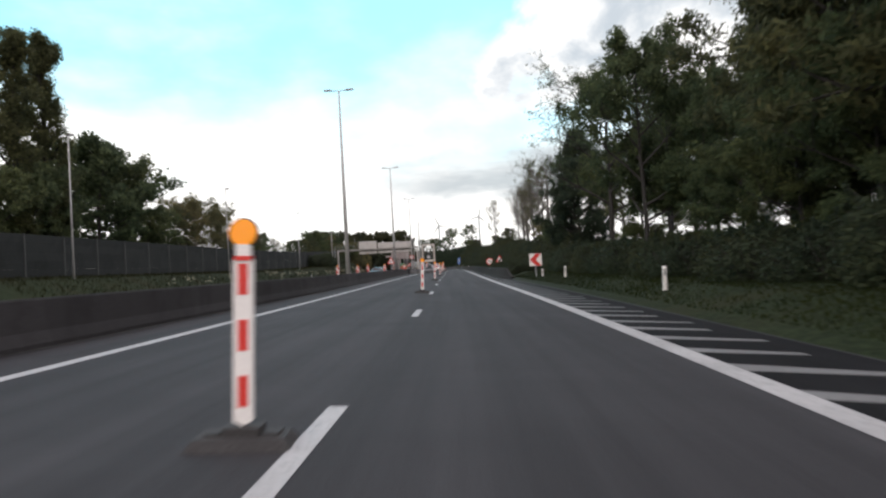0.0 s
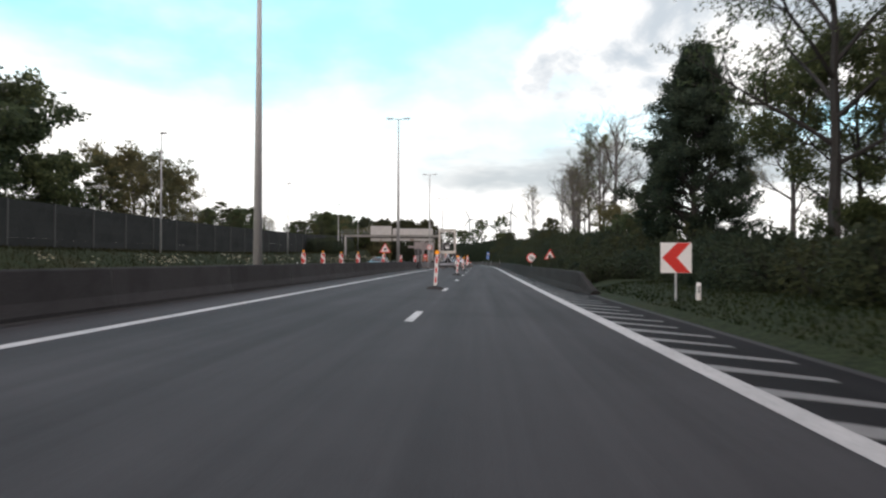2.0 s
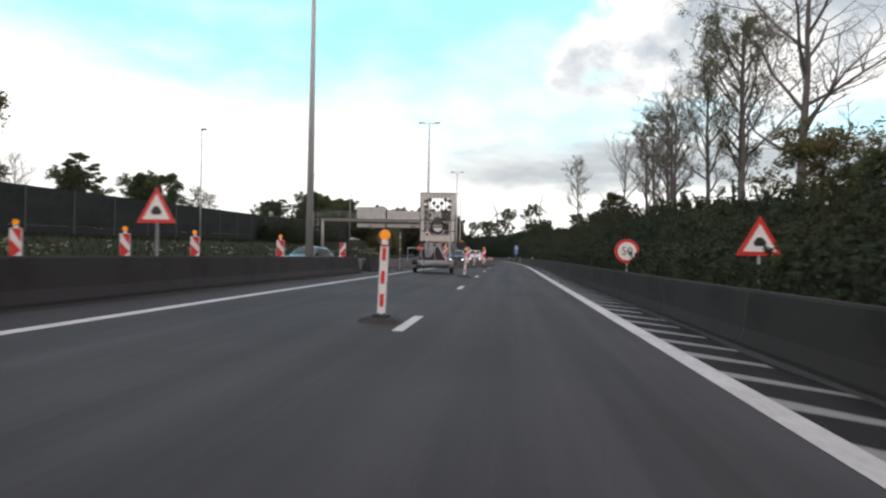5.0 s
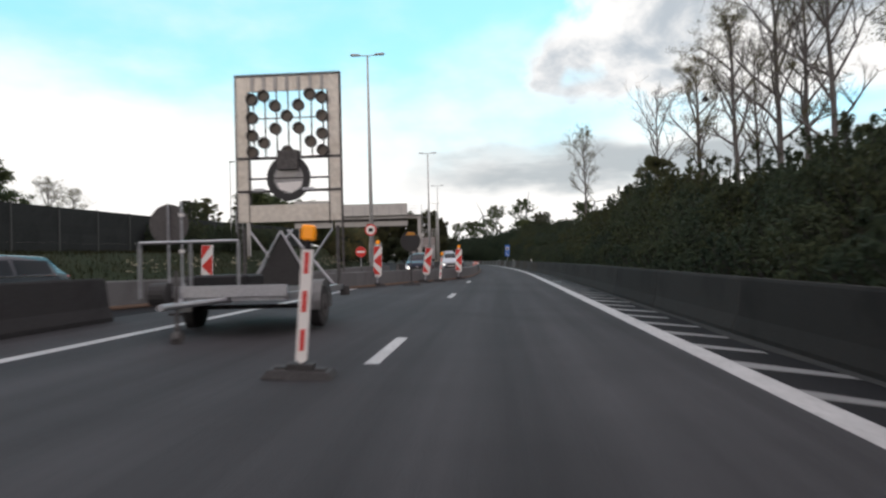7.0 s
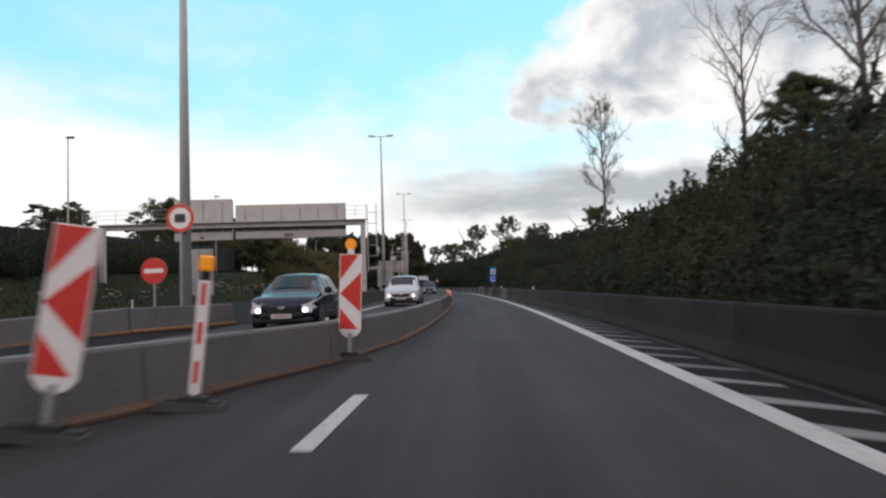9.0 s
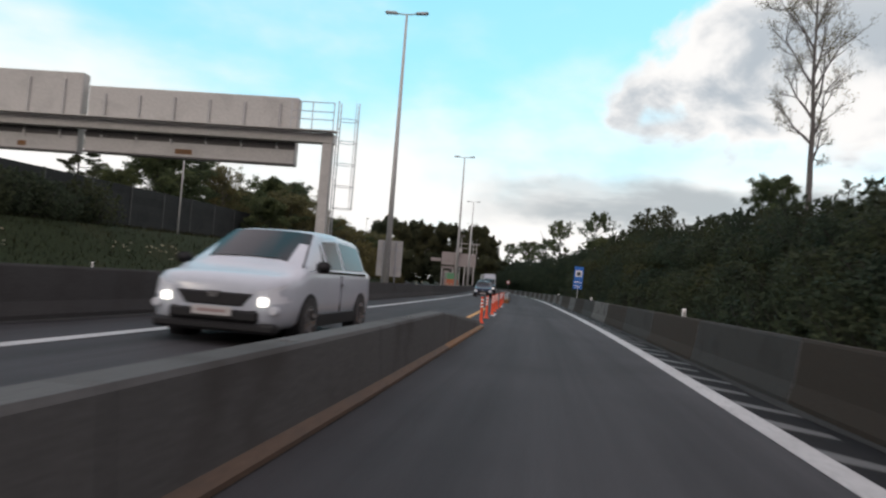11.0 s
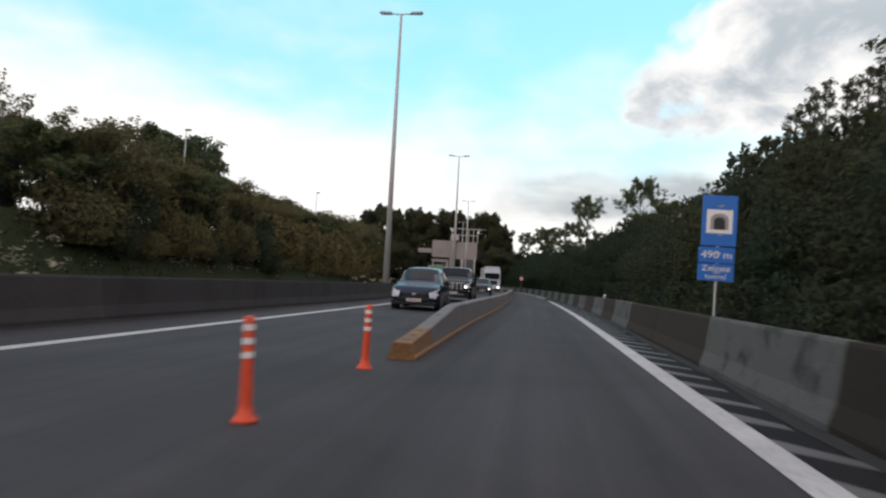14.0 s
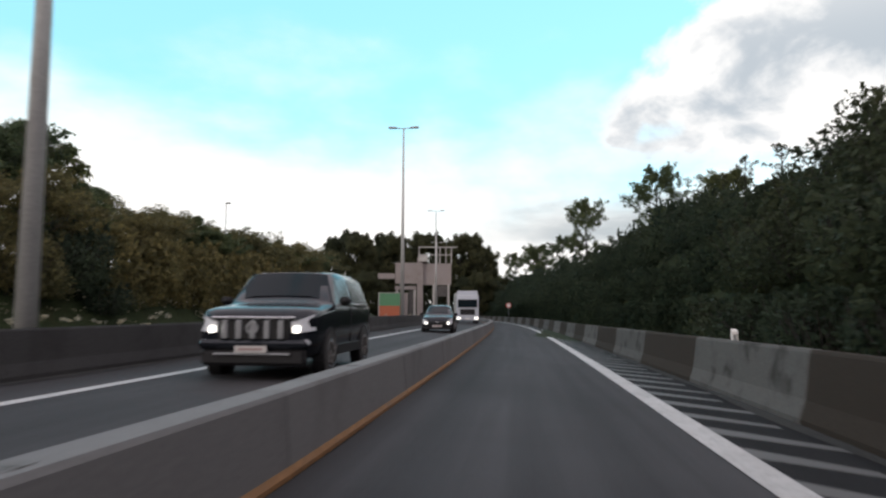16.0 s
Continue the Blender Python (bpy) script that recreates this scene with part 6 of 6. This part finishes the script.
    y0, y1 = wheels[0] + wheel_r + .07, wheels[1] - wheel_r - .07
    ym = next(st[0] for st in stations if st[3] > st[2] + .09)
    for x in (-1, 1):
        ia, ib = (3, 5) if x > 0 else (n - 3, n - 5)
        lamp = skin(0, 4, ia, ib, .014, "headlamp", LENS, .10, .80, .30 if grille == "bars" else .22, .96)
        part("bulb", boxes((x * f[4] * .80 - .06, x * f[4] * .80 + .06, -.045, .03, z_l - .19, z_l - .08)), HEADLIGHT if lights else LENS, lamp, "lit lamp", bevel=.02)
        part("fog_lamp", bars(((x * f[4] * .97, -.01, f[1] + .16), (x * f[4] * .97, .10, f[1] + .16), .055), n=14), LENS, ob)
        bm = bmesh.new()
        block(bm, -.10, .10, -.06, .06, -.075, .075)
        bmesh.ops.bevel(bm, geom=bm.edges[:], offset=.03, segments=2, affect="EDGES")
        bmesh.ops.transform(bm, matrix=Matrix.Translation((x * (W2 + .10), ym + .22, belt_front + .10)), verts=bm.verts[:])
        part("wing_mirror", bm, BLACKPLASTIC, ob, smooth=True)
        part("sill", boxes((min(x * (W2 - .10), x * (W2 + .008)), max(x * (W2 - .10), x * (W2 + .008)), y0, y1, f[1] - .09, f[1] + .09)), BLACKPLASTIC, ob, "black sill", bevel=.01)
        part("belt_trim", boxes((min(x * (W2 - .06), x * (W2 - .02)), max(x * (W2 - .06), x * (W2 - .02)), ym + .35, L * .86, belt - .02, belt + .012)), CHROME, ob)
        for y in (L * .53,):
            part("door_handle", boxes((min(x * (W2 - .02), x * (W2 + .02)), max(x * (W2 - .02), x * (W2 + .02)), y, y + .17, belt - .20, belt - .165)), CHROME if grille == "bars" else paint, ob)
        part("door_gap", boxes((min(x * (W2 - .03), x * (W2 + .003)), max(x * (W2 - .03), x * (W2 + .003)), L * .52, L * .523, f[1] + .10, belt - .05)), BLACKPLASTIC, ob)
        r = stations[-1]
        part("tail_lamp", boxes((x * r[4] * .80 - .10, x * r[4] * .80 + .10, L - .06, L + .012, r[2] - .20, r[2] + .06)), TAIL, ob, bevel=.02)
    gw = f[4] * .66
    if grille == "bars":
        gr = part("grille", boxes((-gw, gw, -.07, .04, z_l - .31, z_l + .03)), BLACKPLASTIC, ob, "dark front grille", bevel=.03)
        for k in range(5):
            x = -gw + 2 * gw * (k + .5) / 5
            part("grille_bar", boxes((x - .05, x + .05, -.105, -.065, z_l - .285, z_l + .01)), SILVER, gr, bevel=.014)
        part("grille_surround", boxes((-gw - .12, gw + .12, -.10, .02, z_l + .025, z_l + .07)), CHROME, gr, bevel=.012)
        part("badge", ring(.065, .10, .02, -.125, 0, z_l - .11, 20), SILVER, gr)
        part("bumper", boxes((-f[4] * 1.02, f[4] * 1.02, -.13, .14, f[1] + .06, f[1] + .21)), paint, ob, "painted front bumper", bevel=.05)
        part("bumper_trim", boxes((-f[4] * .72, f[4] * .72, -.14, -.06, f[1] - .03, f[1] + .005)), SILVER, ob, "silver bumper trim", bevel=.008)
        part("lower_intake", boxes((-f[4] * .98, f[4] * .98, -.09, .10, f[1] - .20, f[1] + .07)), BLACKPLASTIC, ob, "black lower bumper", bevel=.05)
        part("dash_paper", boxes((-.14, .14, L * .285, L * .295, z_l + .26, z_l + .30)), SIGN_WHITE, ob, "white paper behind the windscreen")
        for x in (-1, 1):
            part("roof_rail", bars(((x * .66, L * .46, H - .035), (x * .64, L * .84, H - .03), .02), n=6), SILVER, ob)
        zp, yp = f[1] + .01, -.165
    else:
        bm = bmesh.new()
        block(bm, -gw, gw, -.04, .05, z_l - .22, z_l - .03)
        for v in bm.verts:
            if v.co.z < z_l - .1:
                v.co.x *= .72
        gr = part("grille", bm, BLACKPLASTIC, ob, "dark front grille", bevel=.03)
        part("badge", plate([(-.10, z_l - .03), (-.05, z_l - .11), (.05, z_l - .11), (.10, z_l - .03)], .015, -.06), CHROME, gr)
        part("lower_intake", boxes((-f[4] * .74, f[4] * .74, -.045, .08, f[1] - .02, f[1] + .15)), BLACKPLASTIC, ob, "black lower intake", bevel=.04)
        part("lower_lip", boxes((-f[4] * 1.02, f[4] * 1.02, -.02, .20, f[1] - .15, f[1] - .01)), BLACKPLASTIC, ob, "black lower lip", bevel=.04)
        zp, yp = z_l - .335, -.075
    plt = part("number_plate", boxes((-.26, .26, yp, yp + .02, zp, zp + .11)), PLATE, ob, "blank pale plate")
    part("plate_bar", boxes((-.19, .19, yp - .003, yp + .001, zp + .035, zp + .075)), PLATE_BAR, plt)
    part("underside", boxes((-W2 * .8, W2 * .8, .4, L - .4, f[1] - .10, f[1] + .03)), BLACKPLASTIC, ob)
    return ob


def hatch_stations(L, W2, H, zb, hood, belt, roof_w, cowl=.23, roof0=.44, roof1=.86):
    return [(-.02, zb + .14, hood - .20, hood - .15, W2 * .52, 0), (.02, zb + .06, hood - .15, hood - .09, W2 * .76, 0), (.11, zb + .01, hood - .09, hood - .03, W2 * .905, 0), (.26, zb, hood - .05, hood + .01, W2 * .965, 0), (L * .125, zb, hood - .01, hood + .04, W2 * .99, 0),
            (L * cowl, zb, belt - .03, belt + .03, W2, 0), (L * (cowl + .02), zb, belt, belt + .10, W2, roof_w * 1.22),
            (L * roof0, zb, belt + .01, H - .05, W2, roof_w), (L * .58, zb, belt + .02, H, W2, roof_w), (L * roof1, zb, belt + .04, H - .04, W2 * .99, roof_w * .97),
            (L * .955, zb + .02, belt + .05, belt + .22, W2 * .96, roof_w * .95), (L, zb + .08, belt - .05, belt - .02, W2 * .88, 0)]


W_NOSE = .86
GLZ = [("front", 4, 5), ("side", 4, 5), ("side", 5, 6), ("side", 6, 7), ("rear", 7, 8)]


def facing(ob, s, u, turn=0.0, z=None):
    """Stands a car at (s, u) with its front at s, coming towards the camera."""
    ob.matrix_world = stand(s, u, z, turn)
    return ob


def small_hatch(label, paint, W2=.86, H=1.52, L=4.05, lights=True):
    return car(label, paint, L, W2 * 2, H, hatch_stations(L, W2, H, .24, .84, .93, .62), GLZ, (.78, 3.28), .31, "car", lights, "plain")


facing(small_hatch("dark blue hatchback with clear headlamps in the oncoming lane", TEAL, lights=False), 213.9, -2.2, 1)
facing(small_hatch("navy hatchback turning through the crossover", NAVY, .87, 1.47, 4.2), 138.0, -3.75, 2)
facing(small_hatch("dark steel-blue car crossing between the carriageways", SILVERBLUE, .87, 1.46, 4.3), 106.3, -11.2, -10, .0)
facing(small_hatch("dark grey car following in the oncoming lane", GREYCAR, .87, 1.50, 4.1), 254, -2.4, 2)
mpv = car("silvery white people carrier with lit headlamps in the oncoming lane", WHITECAR, 4.65, 1.88, 1.66, hatch_stations(4.65, .94, 1.66, .24, .92, 1.02, .68, .17, .40, .88), GLZ, (.95, 3.70), .33, "people_carrier", True, "plain")
facing(mpv, 157.4, -2.6, 0)
suv = car("dark grey off-road wagon with chrome grille and lit headlamps", GREYCAR, 4.78, 2.02, 1.86, hatch_stations(4.78, 1.01, 1.86, .34, 1.14, 1.22, .77, .26, .39, .91), GLZ, (.95, 3.75), .39, "off_road_wagon")
facing(suv, 226.7, -2.32, 1)


def truck():
    ob = empty("truck", "white lorry with a pale cab far along the oncoming lane", "truck", "oncoming cars")
    bm = boxes((-1.22, 1.22, 0, 2.1, .75, 3.1))
    for v in bm.verts:
        if v.co.z > 2 and v.co.y < .1:
            v.co.y += .25
    part("cab", bm, WHITECAR, ob, bevel=.08)
    part("windscreen", plate(rect(-1.05, 1.05, 1.75, 2.6), .03, .02), GLASS, ob)
    part("roof_spoiler", boxes((-1.1, 1.1, .6, 2.1, 3.1, 3.55)), WHITECAR, ob, bevel=.06)
    part("cargo_box", boxes((-1.25, 1.25, 2.4, 9.5, 1.0, 3.4)), CREAM, ob, bevel=.03)
    part("bumper", boxes((-1.22, 1.22, -.08, .2, .35, .80)), WHITECAR, ob, bevel=.04)
    part("grille", boxes((-.8, .8, -.02, .05, .95, 1.55)), BLACKPLASTIC, ob)
    part("number_plate", boxes((-.26, .26, -.1, -.081, .48, .58)), SIGN_WHITE, ob)
    for x in (-1, 1):
        part("headlamp", boxes((x * .95 - .17, x * .95 + .17, -.1, .0, .50, .68)), HEADLIGHT, ob)
        for y in (1.2, 6.6, 7.9):
            part("wheel", bars(((x * .95, y, .48), (x * 1.24, y, .48), .48), n=20), RUBBER, ob)
    return ob


facing(truck(), 292, -2.2, 3)
